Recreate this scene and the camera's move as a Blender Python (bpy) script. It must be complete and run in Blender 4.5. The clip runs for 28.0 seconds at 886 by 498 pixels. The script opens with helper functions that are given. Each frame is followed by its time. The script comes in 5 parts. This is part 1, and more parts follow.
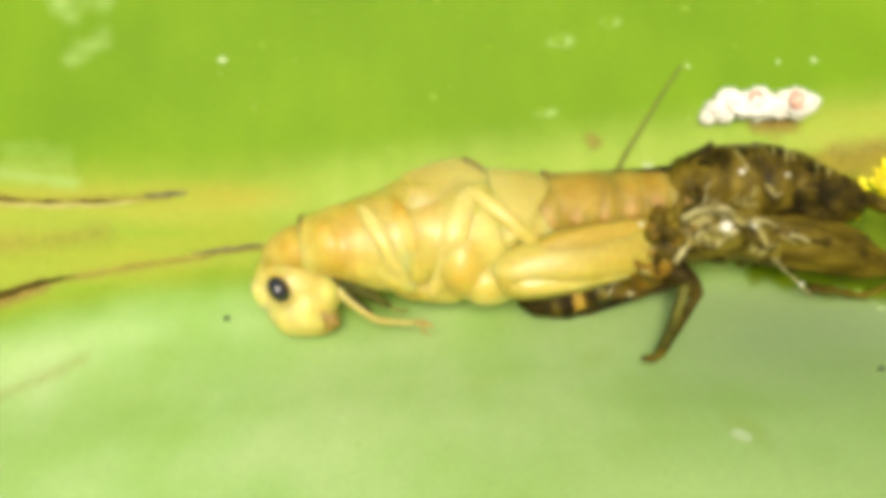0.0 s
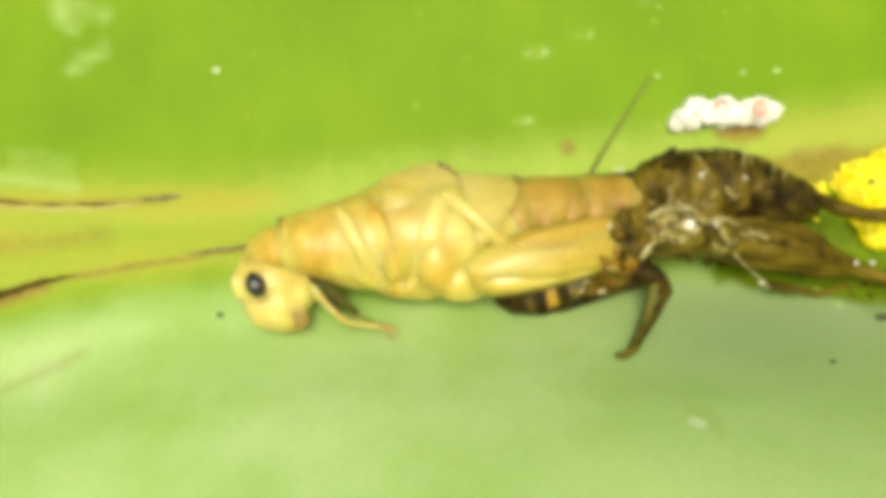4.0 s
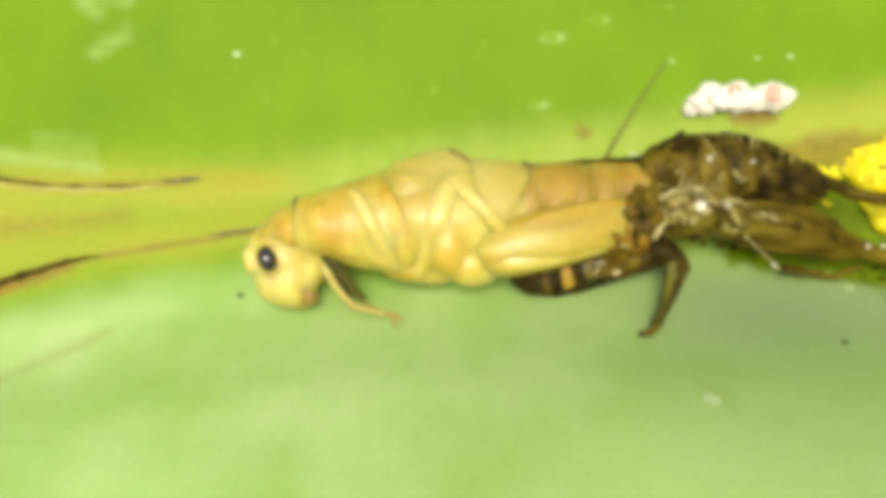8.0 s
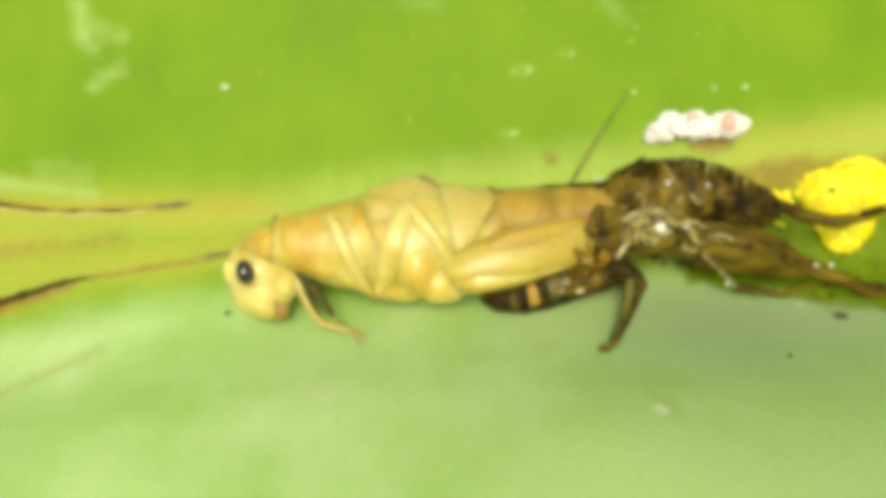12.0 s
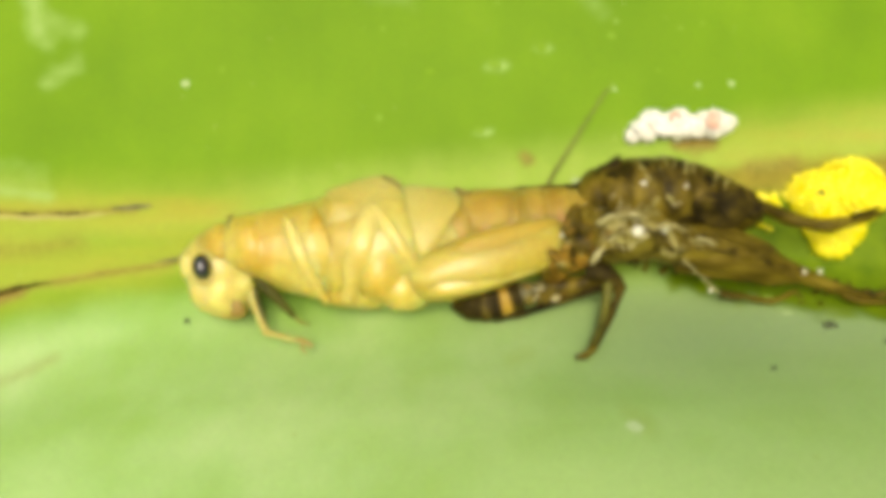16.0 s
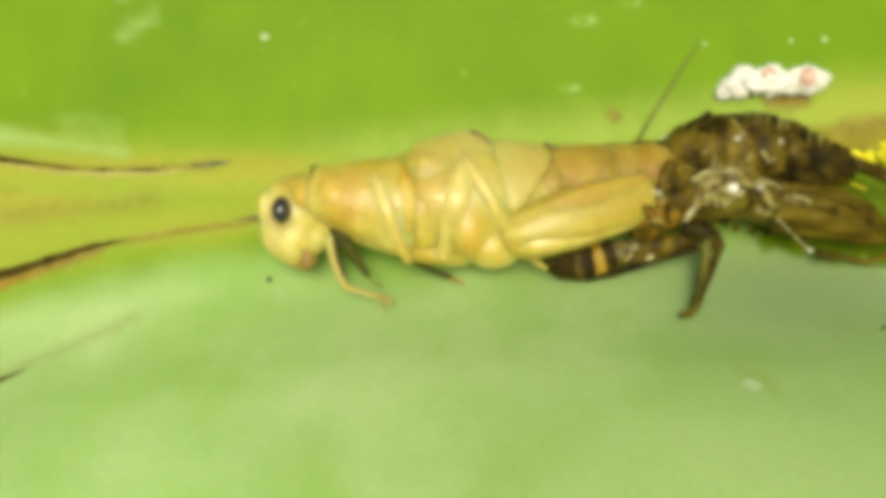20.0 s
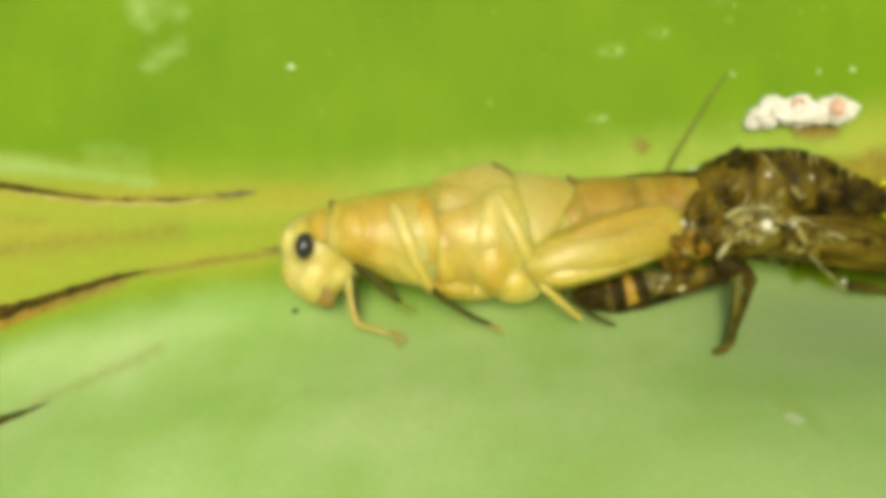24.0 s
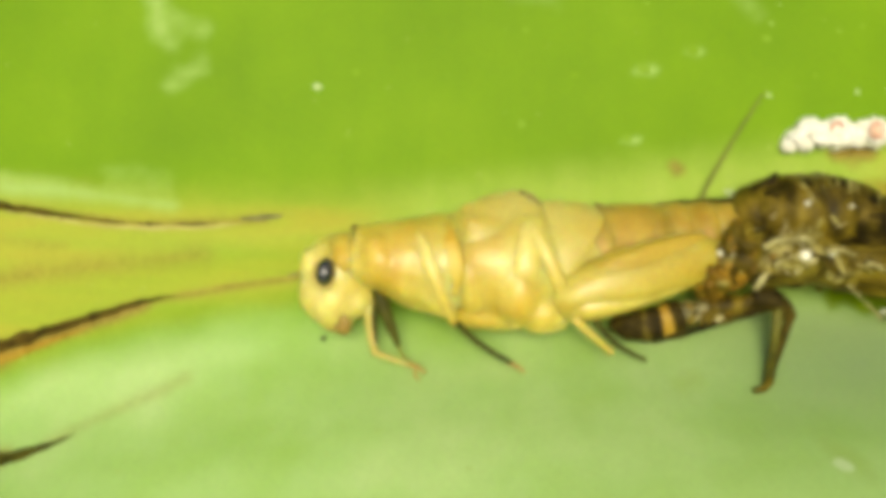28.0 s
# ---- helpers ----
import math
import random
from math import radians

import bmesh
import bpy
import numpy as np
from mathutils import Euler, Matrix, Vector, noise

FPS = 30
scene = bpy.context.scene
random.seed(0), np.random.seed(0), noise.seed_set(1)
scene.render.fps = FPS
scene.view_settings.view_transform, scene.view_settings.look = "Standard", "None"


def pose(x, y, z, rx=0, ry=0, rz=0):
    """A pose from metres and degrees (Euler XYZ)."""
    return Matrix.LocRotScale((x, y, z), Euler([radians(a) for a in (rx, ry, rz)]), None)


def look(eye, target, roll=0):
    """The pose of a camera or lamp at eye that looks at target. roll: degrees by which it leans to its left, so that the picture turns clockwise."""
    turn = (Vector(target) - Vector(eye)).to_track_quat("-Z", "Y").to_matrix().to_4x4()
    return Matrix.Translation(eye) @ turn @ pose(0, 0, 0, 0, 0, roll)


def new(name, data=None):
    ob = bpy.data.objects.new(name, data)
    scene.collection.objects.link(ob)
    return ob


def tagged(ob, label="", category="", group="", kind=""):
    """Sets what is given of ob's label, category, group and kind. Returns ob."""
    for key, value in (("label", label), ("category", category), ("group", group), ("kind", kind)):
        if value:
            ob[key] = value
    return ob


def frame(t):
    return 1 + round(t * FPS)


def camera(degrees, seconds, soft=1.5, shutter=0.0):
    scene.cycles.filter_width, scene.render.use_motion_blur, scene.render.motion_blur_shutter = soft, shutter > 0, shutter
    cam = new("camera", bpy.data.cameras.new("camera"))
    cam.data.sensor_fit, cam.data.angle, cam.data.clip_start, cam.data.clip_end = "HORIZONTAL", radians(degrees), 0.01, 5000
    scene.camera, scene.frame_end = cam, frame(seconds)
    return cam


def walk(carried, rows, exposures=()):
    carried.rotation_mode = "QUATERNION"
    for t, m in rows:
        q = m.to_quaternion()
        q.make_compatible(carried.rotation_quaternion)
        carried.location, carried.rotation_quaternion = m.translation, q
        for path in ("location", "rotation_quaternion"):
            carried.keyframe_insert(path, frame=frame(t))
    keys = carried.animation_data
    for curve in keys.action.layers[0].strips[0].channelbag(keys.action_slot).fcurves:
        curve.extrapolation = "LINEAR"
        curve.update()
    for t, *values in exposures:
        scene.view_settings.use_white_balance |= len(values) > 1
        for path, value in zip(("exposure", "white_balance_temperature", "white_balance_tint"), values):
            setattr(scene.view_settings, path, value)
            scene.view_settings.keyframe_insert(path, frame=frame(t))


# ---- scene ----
# A moulting cricket on a broad leaf, in true size. Helper lengths are in millimetres.
from mathutils.bvhtree import BVHTree

MM = 0.001
cam = camera(50, 28.0, soft=7.4)
PATH = [
    (0.0, -3.49, -1.84, 37.35, 0.73, -1.05, -0.00),
    (0.5, -2.48, -1.90, 37.13, 0.06, -1.27, -0.21),
    (1.0, -3.55, -1.46, 37.67, 0.70, -0.48, 0.01),
    (1.5, -2.71, -2.65, 38.36, 0.32, -1.76, -0.10),
    (2.0, -3.06, -2.53, 39.09, 0.36, -1.31, -0.03),
    (2.5, -3.70, -3.23, 39.52, -0.10, -1.13, 0.04),
    (4.5, -2.70, -1.62, 39.24, 0.93, -1.14, -0.03),
    (5.0, -3.79, -2.13, 38.72, 0.24, -0.89, 0.24),
    (5.5, -2.93, -2.02, 39.16, 0.23, -0.63, 0.29),
    (6.0, -2.90, -2.29, 39.77, 0.13, -0.65, 0.22),
    (6.5, -3.91, -1.88, 40.57, 0.14, -0.44, 0.33),
    (7.0, -2.40, -2.42, 40.58, 0.41, -0.81, 0.19),
    (7.5, -2.73, -2.90, 40.31, 0.04, -0.85, 0.29),
    (8.0, -3.33, -2.28, 39.98, 0.28, -0.81, 0.24),
    (8.5, -3.49, -2.53, 39.81, -0.46, -0.33, 0.32),
    (9.0, -2.47, -3.76, 39.23, 0.45, -0.83, 0.29),
    (9.5, -2.38, -2.57, 39.24, 0.61, -1.16, 0.18),
    (10.0, -1.36, -1.18, 40.42, 1.01, -1.26, -0.02),
    (10.5, -0.88, -2.00, 40.38, 1.09, -1.48, -0.10),
    (11.0, -0.81, -0.57, 40.39, 0.87, -1.08, -0.01),
    (11.5, -1.03, -1.29, 40.90, 0.64, -0.84, 0.02),
    (12.0, -2.20, -2.06, 42.46, 1.17, -0.68, 0.05),
    (12.5, -0.70, -3.44, 42.52, 0.83, -1.56, -0.24),
    (13.0, 0.07, -2.96, 43.02, 0.79, -1.09, 0.06),
    (13.5, 0.07, -3.43, 43.26, 1.76, -0.91, -0.01),
    (15.5, -0.31, -2.27, 40.35, 1.25, -0.21, -0.04),
    (16.0, -0.76, -1.76, 40.54, 1.09, -0.44, 0.08),
    (16.5, -1.20, -1.33, 40.92, 1.30, -0.18, -0.01),
    (17.0, -1.02, -1.92, 40.88, -0.00, 0.55, 0.32),
    (17.5, -0.92, -1.64, 39.91, 0.41, -0.15, 0.09),
    (18.0, -2.48, -2.34, 39.71, 0.62, 0.36, 0.38),
    (18.5, -2.32, -2.35, 39.41, -0.08, 0.10, 0.29),
    (19.0, -2.63, -1.73, 39.17, 0.36, 0.01, 0.16),
    (19.5, -4.09, -1.74, 39.64, -0.10, 0.22, 0.14),
    (20.0, -4.32, -2.52, 39.63, -0.30, -0.47, 0.32),
    (20.5, -3.81, -2.57, 39.54, 0.19, -0.46, 0.29),
    (21.0, -4.29, -1.37, 39.47, -0.16, 0.01, 0.44),
    (21.5, -5.11, -2.56, 39.24, -0.12, 0.32, 0.55),
    (23.5, -5.59, -2.67, 39.21, 1.01, 0.17, 0.46),
    (24.0, -5.42, -2.52, 39.24, 1.55, -0.45, 0.35),
    (24.5, -5.46, -2.34, 38.72, 1.29, -0.48, 0.48),
    (25.0, -5.73, -2.07, 38.65, 0.51, 0.17, 0.74),
    (25.5, -6.19, -1.68, 39.24, 0.07, 1.25, 0.60),
    (26.0, -6.56, -1.79, 38.97, 0.27, 0.27, 0.49),
    (26.5, -5.84, -1.52, 38.53, 0.68, -0.10, 0.58),
    (27.0, -6.51, -1.13, 38.28, 0.46, -0.08, 0.67),
    (27.5, -7.69, -0.91, 38.55, -0.79, -0.30, 0.39),
    (28.0, -6.94, -0.33, 38.47, -0.20, -0.89, 0.38),
]
walk(cam, [(t, pose(x * MM, y * MM, z * MM, rx, ry, rz)) for t, x, y, z, rx, ry, rz in PATH],
     exposures=[(0.0, 0.08, 6954, 9.0), (1.0, -0.09, 7254, 4.5), (2.0, 0.05, 6774, 10.5), (5.0, 0.07, 7194, 6.0), (6.0, 0.03, 7164, 8.3), (7.0, 0.12, 6834, 12.0), (8.0, 0.03, 6954, 9.0), (9.0, -0.12, 6894, 7.5), (10.0, 0.02, 7314, 6.0), (11.0, -0.04, 7464, 3.8), (12.0, -0.00, 6924, 8.2), (13.0, 0.08, 6630, 12.0), (16.0, -0.02, 7104, 6.7), (17.0, 0.05, 6984, 9.8), (18.0, 0.08, 6984, 9.8), (19.0, -0.00, 7134, 7.5), (20.0, -0.18, 7044, 3.2), (21.0, -0.19, 7434, 1.0), (24.0, -0.27, 7404, 0.4), (25.0, -0.11, 7284, 3.2), (26.0, -0.18, 7403, 0.4), (27.0, -0.16, 7374, 0.4), (28.0, -0.09, 7434, 1.0)])

# ---- light ----
SUN_TO = Vector((-0.05, 0.12, 1.0)).normalized()
world = bpy.data.worlds.new("sky")
scene.world = world
world.use_nodes = True
wn = world.node_tree
sky = wn.nodes.new("ShaderNodeTexSky")
sky.sky_type, sky.sun_disc = "NISHITA", False
sky.air_density, sky.dust_density, sky.ozone_density = 0.7, 4.0, 0.0
sky.sun_elevation = math.asin(SUN_TO.z)
sky.sun_rotation = math.atan2(SUN_TO.x, SUN_TO.y)
wn.links.new(sky.outputs[0], wn.nodes["Background"].inputs[0])
wn.nodes["Background"].inputs[1].default_value = 0.15
sun = new("sun", bpy.data.lights.new("sun", "SUN"))
sun.data.energy, sun.data.angle, sun.data.color = 3.25, radians(22), (1.0, 0.94, 0.82)
sun.matrix_basis = look(SUN_TO * 3, (0, 0, 0))


# ---- materials ----
def material(name):
    mat = bpy.data.materials.new(name)
    mat.use_nodes = True
    return mat, mat.node_tree, mat.node_tree.nodes["Principled BSDF"]


def node(tree, kind, **values):
    n = tree.nodes.new(kind)
    for key, value in values.items():
        n.inputs[key.replace("_", " ")].default_value = value
    return n


def noise_at(tree, scale, detail=3.0, rough=0.55, squash=None, turn=0.0):
    """Noise in object space; scale in features per millimetre."""
    co = tree.nodes.new("ShaderNodeTexCoord")
    src = co.outputs["Object"]
    if squash:
        mp = tree.nodes.new("ShaderNodeMapping")
        mp.inputs["Scale"].default_value = squash
        mp.inputs["Rotation"].default_value = (0, 0, radians(turn))
        tree.links.new(src, mp.inputs["Vector"])
        src = mp.outputs[0]
    n = node(tree, "ShaderNodeTexNoise", Scale=scale * 1000, Detail=detail, Roughness=rough)
    tree.links.new(src, n.inputs["Vector"])
    return n.outputs["Fac"]


def ramp(tree, value, stops):
    r = tree.nodes.new("ShaderNodeValToRGB")
    while len(r.color_ramp.elements) < len(stops):
        r.color_ramp.elements.new(0.5)
    for el, (pos, col) in zip(r.color_ramp.elements, stops):
        el.position, el.color = pos, (*col, 1.0) if len(col) == 3 else col
    tree.links.new(value, r.inputs[0])
    return r.outputs[0]


def mix(tree, fac, a, b, how="MIX"):
    m = tree.nodes.new("ShaderNodeMix")
    m.data_type, m.blend_type = "RGBA", how
    for sock, v in ((0, fac), (6, a), (7, b)):
        if isinstance(v, (int, float)):
            m.inputs[sock].default_value = v
        elif isinstance(v, tuple):
            m.inputs[sock].default_value = (*v, 1.0)
        else:
            tree.links.new(v, m.inputs[sock])
    return m.outputs[2]


def ease(tree, value, lo, hi, wobble=None, amount=0.0):
    """A smooth step of value from lo to hi, its border shaken by a noise."""
    if wobble is not None:
        m = tree.nodes.new("ShaderNodeMath")
        m.operation = "MULTIPLY_ADD"
        tree.links.new(wobble, m.inputs[0])
        m.inputs[1].default_value = amount
        tree.links.new(value, m.inputs[2])
        s = tree.nodes.new("ShaderNodeMath")
        s.operation = "SUBTRACT"
        tree.links.new(m.outputs[0], s.inputs[0])
        s.inputs[1].default_value = amount / 2
        value = s.outputs[0]
    r = tree.nodes.new("ShaderNodeMapRange")
    r.interpolation_type = "SMOOTHSTEP"
    tree.links.new(value, r.inputs["Value"])
    r.inputs["From Min"].default_value, r.inputs["From Max"].default_value = lo, hi
    return r.outputs[0]


def attribute(tree, name):
    a = tree.nodes.new("ShaderNodeAttribute")
    a.attribute_name = name
    return a.outputs["Fac"]


def bump(tree, shader, height, strength, dist):
    b = node(tree, "ShaderNodeBump", Strength=strength, Distance=dist * MM)
    tree.links.new(height, b.inputs["Height"])
    tree.links.new(b.outputs[0], shader.inputs["Normal"])


def cuticle(name, light, mid, dark, scale=0.9, rough=0.32, flesh=0.35, bump_mm=0.05, squash=None, low=0.3, high=0.72, coat=0.0, spec=0.45, depth=1.3):
    """Soft or dry insect skin: three tones that drift, fine grain, a little light inside."""
    mat, t, s = material(name)
    broad, fine = noise_at(t, scale, 3, squash=squash), noise_at(t, scale * 7, 4)
    col = ramp(t, broad, [(low, dark), (0.5, mid), (high, light)])
    grain = ramp(t, fine, [(0.3, (0.82, 0.80, 0.76)), (0.7, (1.08, 1.08, 1.08))])
    t.links.new(mix(t, 0.7, col, grain, "MULTIPLY"), s.inputs["Base Color"])
    s.inputs["Roughness"].default_value = rough
    s.inputs["Subsurface Weight"].default_value = flesh
    s.inputs["Subsurface Radius"].default_value = (1.0, 0.62, 0.18)
    s.inputs["Subsurface Scale"].default_value = depth * MM
    s.inputs["Coat Weight"].default_value = coat
    s.inputs["Specular IOR Level"].default_value = spec
    s.inputs["Coat Roughness"].default_value = 0.28
    bump(t, s, fine, 0.5, bump_mm)
    return mat


def leaf_material(name="leaf_skin"):
    mat, t, s = material(name)
    broad, mid, fine = noise_at(t, 0.16, 3), noise_at(t, 0.9, 4), noise_at(t, 6.0, 3)
    along = noise_at(t, 0.5, 4, squash=(0.18, 1.6, 1.0))
    across = noise_at(t, 0.45, 3, squash=(1.5, 0.25, 0.6))
    green = ramp(t, broad, [(0.3, (0.125, 0.249, 0.004)), (0.55, (0.150, 0.286, 0.005)), (0.75, (0.176, 0.312, 0.008))])
    green = mix(t, 0.35, green, ramp(t, across, [(0.3, (0.86, 0.89, 0.8)), (0.7, (1.08, 1.07, 1.06))]), "MULTIPLY")
    rib = ease(t, attribute(t, "rib"), -1.3, 1.3, mid, 0.7)
    straw = ramp(t, along, [(0.28, (0.245, 0.350, 0.030)), (0.5, (0.312, 0.364, 0.036)), (0.72, (0.390, 0.340, 0.042))])
    fresh = ramp(t, across, [(0.3, (0.262, 0.392, 0.046)), (0.7, (0.335, 0.446, 0.075))])
    straw = mix(t, ease(t, attribute(t, "warm"), 0.0, 1.0, mid, 0.3), fresh, straw)
    col = mix(t, rib, green, straw)
    wax = ramp(t, mix(t, 0.25, noise_at(t, 0.22, 2), across), [(0.3, (0.295, 0.475, 0.102)), (0.5, (0.36, 0.545, 0.174)), (0.72, (0.43, 0.59, 0.23))])
    streak = noise_at(t, 0.3, 3, squash=(0.22, 1.0, 0.25), turn=-32)
    wax = mix(t, 0.8, wax, ramp(t, streak, [(0.34, (0.86, 0.90, 0.84)), (0.66, (1.10, 1.07, 1.14))]), "MULTIPLY")
    bloom = ease(t, attribute(t, "bloom"), 0.0, 1.0, broad, 0.7)
    col = mix(t, bloom, col, wax)
    # Greyer zone: shade of the steep blade put into its colour.
    blade_shade = ease(t, attribute(t, "blade_shade"), -0.2, 1.4, broad, 0.9)
    col = mix(t, blade_shade, col, mix(t, 1.0, (0.290, 0.415, 0.165), ramp(t, streak, [(0.34, (0.92, 0.94, 0.92)), (0.66, (1.08, 1.06, 1.12))]), "MULTIPLY"))
    # Brighter low end of the blade: its stronger light put into the colour.
    low_light = ease(t, attribute(t, "low_light"), -0.1, 1.2, broad, 0.5)
    col = mix(t, low_light, col, (0.435, 0.62, 0.215))
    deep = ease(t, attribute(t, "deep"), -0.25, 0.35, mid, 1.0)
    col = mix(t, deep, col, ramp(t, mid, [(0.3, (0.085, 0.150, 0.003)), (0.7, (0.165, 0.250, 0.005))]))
    stain = ease(t, attribute(t, "stain"), -0.2, 0.7, mid, 0.9)
    col = mix(t, stain, col, ramp(t, mid, [(0.3, (0.19, 0.15, 0.015)), (0.7, (0.29, 0.26, 0.025))]))
    speck = ease(t, noise_at(t, 1.7, 2), 0.71, 0.76)
    scuff = ease(t, attribute(t, "scuff"), -0.1, 1.1, mid, 0.6)
    col = mix(t, scuff, col, (0.32, 0.47, 0.125))
    rust = ease(t, attribute(t, "rust"), 0.0, 1.0, mid, 0.35)
    col = mix(t, rust, col, ramp(t, fine, [(0.3, (0.155, 0.100, 0.013)), (0.7, (0.30, 0.235, 0.045))]))
    col = mix(t, speck, col, mix(t, 0.5, col, (0.34, 0.42, 0.10)))
    col = mix(t, 0.5, col, ramp(t, fine, [(0.3, (0.86, 0.87, 0.85)), (0.7, (1.1, 1.1, 1.1))]), "MULTIPLY")
    t.links.new(col, s.inputs["Base Color"])
    s.inputs["Roughness"].default_value = 0.6
    s.inputs["Specular IOR Level"].default_value = 0.15
    s.inputs["Subsurface Weight"].default_value = 0.12
    s.inputs["Subsurface Radius"].default_value = (0.6, 1.0, 0.2)
    s.inputs["Subsurface Scale"].default_value = 0.4 * MM
    bump(t, s, mix(t, 0.4, mid, fine), 0.25, 0.08)
    return mat


def plain(name, a, b, scale, rough=0.5, bump_mm=0.04, metal=0.0, squash=None, spec=0.5):
    mat, t, s = material(name)
    n = noise_at(t, scale, 4, squash=squash)
    t.links.new(ramp(t, n, [(0.32, a), (0.68, b)]), s.inputs["Base Color"])
    s.inputs["Roughness"].default_value, s.inputs["Metallic"].default_value = rough, metal
    s.inputs["Specular IOR Level"].default_value = spec
    bump(t, s, n, 0.5, bump_mm)
    return mat


LEAF = leaf_material()
PALE = cuticle("pale_skin", (0.73, 0.655, 0.215), (0.605, 0.488, 0.0902), (0.52, 0.335, 0.030), scale=0.42, rough=0.47, flesh=0.9, squash=(1.3, 0.5, 0.6), low=0.3, high=0.7, spec=0.5, coat=0.4)
CREAM = cuticle("cream_skin", (0.74, 0.674, 0.179), (0.68, 0.573, 0.101), (0.6, 0.442, 0.0429), scale=0.6, rough=0.34, flesh=0.85, coat=0.4)
HEAD = cuticle("head_skin", (0.69, 0.618, 0.207), (0.629, 0.522, 0.122), (0.56, 0.407, 0.0586), scale=0.4, rough=0.48, flesh=0.9, low=0.32, high=0.68, spec=0.45, coat=0.3)
BUFF = cuticle("wing_bud_skin", (0.555, 0.488, 0.136), (0.525, 0.442, 0.104), (0.485, 0.387, 0.0767), rough=0.5, scale=0.35, flesh=0.9, spec=0.3, depth=0.6, coat=0.2)
TAN = cuticle("abdomen_skin", (0.466, 0.345, 0.0645), (0.408, 0.279, 0.0413), (0.317, 0.194, 0.0189), rough=0.5, scale=0.9, flesh=0.85, spec=0.25)
THIGH = cuticle("thigh_skin", (0.570, 0.488, 0.1087), (0.504, 0.399, 0.0626), (0.427, 0.305, 0.0313), rough=0.42, scale=0.6, squash=(0.3, 1.6, 1.0), flesh=0.85, low=0.32, high=0.68, spec=0.4, coat=0.25)
LIMB = cuticle("limb_skin", (0.58, 0.53, 0.18), (0.52, 0.45, 0.12), (0.42, 0.33, 0.06), rough=0.5, flesh=0.5, depth=0.3)
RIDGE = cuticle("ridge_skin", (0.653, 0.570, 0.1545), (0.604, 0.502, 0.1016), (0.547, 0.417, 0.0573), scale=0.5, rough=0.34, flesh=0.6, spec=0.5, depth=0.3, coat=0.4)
OCHRE = cuticle("ochre_skin", (0.512, 0.386, 0.0605), (0.453, 0.324, 0.0422), (0.386, 0.263, 0.0275), scale=0.7, rough=0.5, flesh=0.5, squash=(0.3, 1.6, 1.0), spec=0.3, depth=0.3)
LEG_PALE = cuticle("pale_leg_skin", (0.659, 0.573, 0.171), (0.61, 0.502, 0.117), (0.539, 0.412, 0.0676), scale=0.5, rough=0.45, flesh=0.6, spec=0.35, depth=0.3, coat=0.4)
SHIN = cuticle("shin_skin", (0.27, 0.26, 0.055), (0.21, 0.20, 0.034), (0.13, 0.115, 0.018), rough=0.5, flesh=0.3, spec=0.3)
FOOT = cuticle("foot_skin", (0.46, 0.34, 0.10), (0.42, 0.28, 0.07), (0.33, 0.19, 0.04), rough=0.45, flesh=0.2)
SHED = cuticle("shed_skin", (0.205, 0.148, 0.0150), (0.092, 0.064, 0.0050), (0.018, 0.012, 0.0010), scale=1.0, rough=0.5, flesh=0.0, bump_mm=0.09, low=0.34, high=0.70, spec=0.15, squash=(1.6, 0.7, 0.8))
SHED_DARK = cuticle("shed_skin_dark", (0.0825, 0.0582, 0.0048), (0.0272, 0.0187, 0.0018), (0.00679, 0.00416, 0.0006), scale=1.3, rough=0.6, flesh=0.0, bump_mm=0.1, spec=0.12)
SHEATH = cuticle("sheath_skin", (0.195, 0.150, 0.0150), (0.106, 0.076, 0.0055), (0.038, 0.026, 0.0018), scale=0.9, rough=0.5, flesh=0.0, squash=(0.35, 1.8, 1.0), bump_mm=0.08, spec=0.12, low=0.32, high=0.68)
LEG_DARK = cuticle("dark_leg_skin", (0.165, 0.16, 0.0195), (0.0727, 0.0721, 0.0078), (0.0291, 0.0309, 0.00325), rough=0.5, flesh=0.0, spec=0.25)
AMBER = cuticle("amber_skin", (0.315, 0.185, 0.017), (0.180, 0.098, 0.007), (0.050, 0.026, 0.002), scale=1.7, rough=0.5, flesh=0.0, spec=0.25, low=0.34, high=0.66)
OLIVE = cuticle("olive_skin", (0.250, 0.198, 0.026), (0.140, 0.106, 0.0095), (0.040, 0.026, 0.0025), scale=1.2, rough=0.55, flesh=0.0, bump_mm=0.1, spec=0.2, low=0.35, high=0.68)
PAPER = cuticle("papery_skin", (0.47, 0.425, 0.150), (0.28, 0.238, 0.062), (0.10, 0.080, 0.014), scale=1.5, rough=0.4, flesh=0.0, bump_mm=0.1, spec=0.3)
GAUZE = plain("gauzy_lining", (0.26, 0.215, 0.075), (0.52, 0.465, 0.235), 2.0, 0.45)
THREAD = plain("pale_lining", (0.20, 0.165, 0.045), (0.54, 0.49, 0.22), 1.6, 0.4)
EYE = plain("eye_black", (0.006, 0.006, 0.006), (0.012, 0.012, 0.012), 9.0, 0.13, 0.01, spec=1.0)
EYE_RIM = plain("eye_rim", (0.50, 0.35, 0.08), (0.62, 0.48, 0.15), 1.2, 0.45)
FOLD = cuticle("orange_fold_skin", (0.60, 0.46, 0.075), (0.55, 0.39, 0.045), (0.48, 0.29, 0.020), scale=0.8, rough=0.5, flesh=0.15, depth=0.3)
DUSK = cuticle("dusky_leg_skin", (0.085, 0.085, 0.012), (0.045, 0.045, 0.006), (0.020, 0.020, 0.002), rough=0.6, flesh=0.0, spec=0.15)
BROW = cuticle("brow_skin", (0.62, 0.49, 0.11), (0.57, 0.42, 0.072), (0.50, 0.33, 0.038), scale=0.8, rough=0.45, flesh=0.8, spec=0.3)
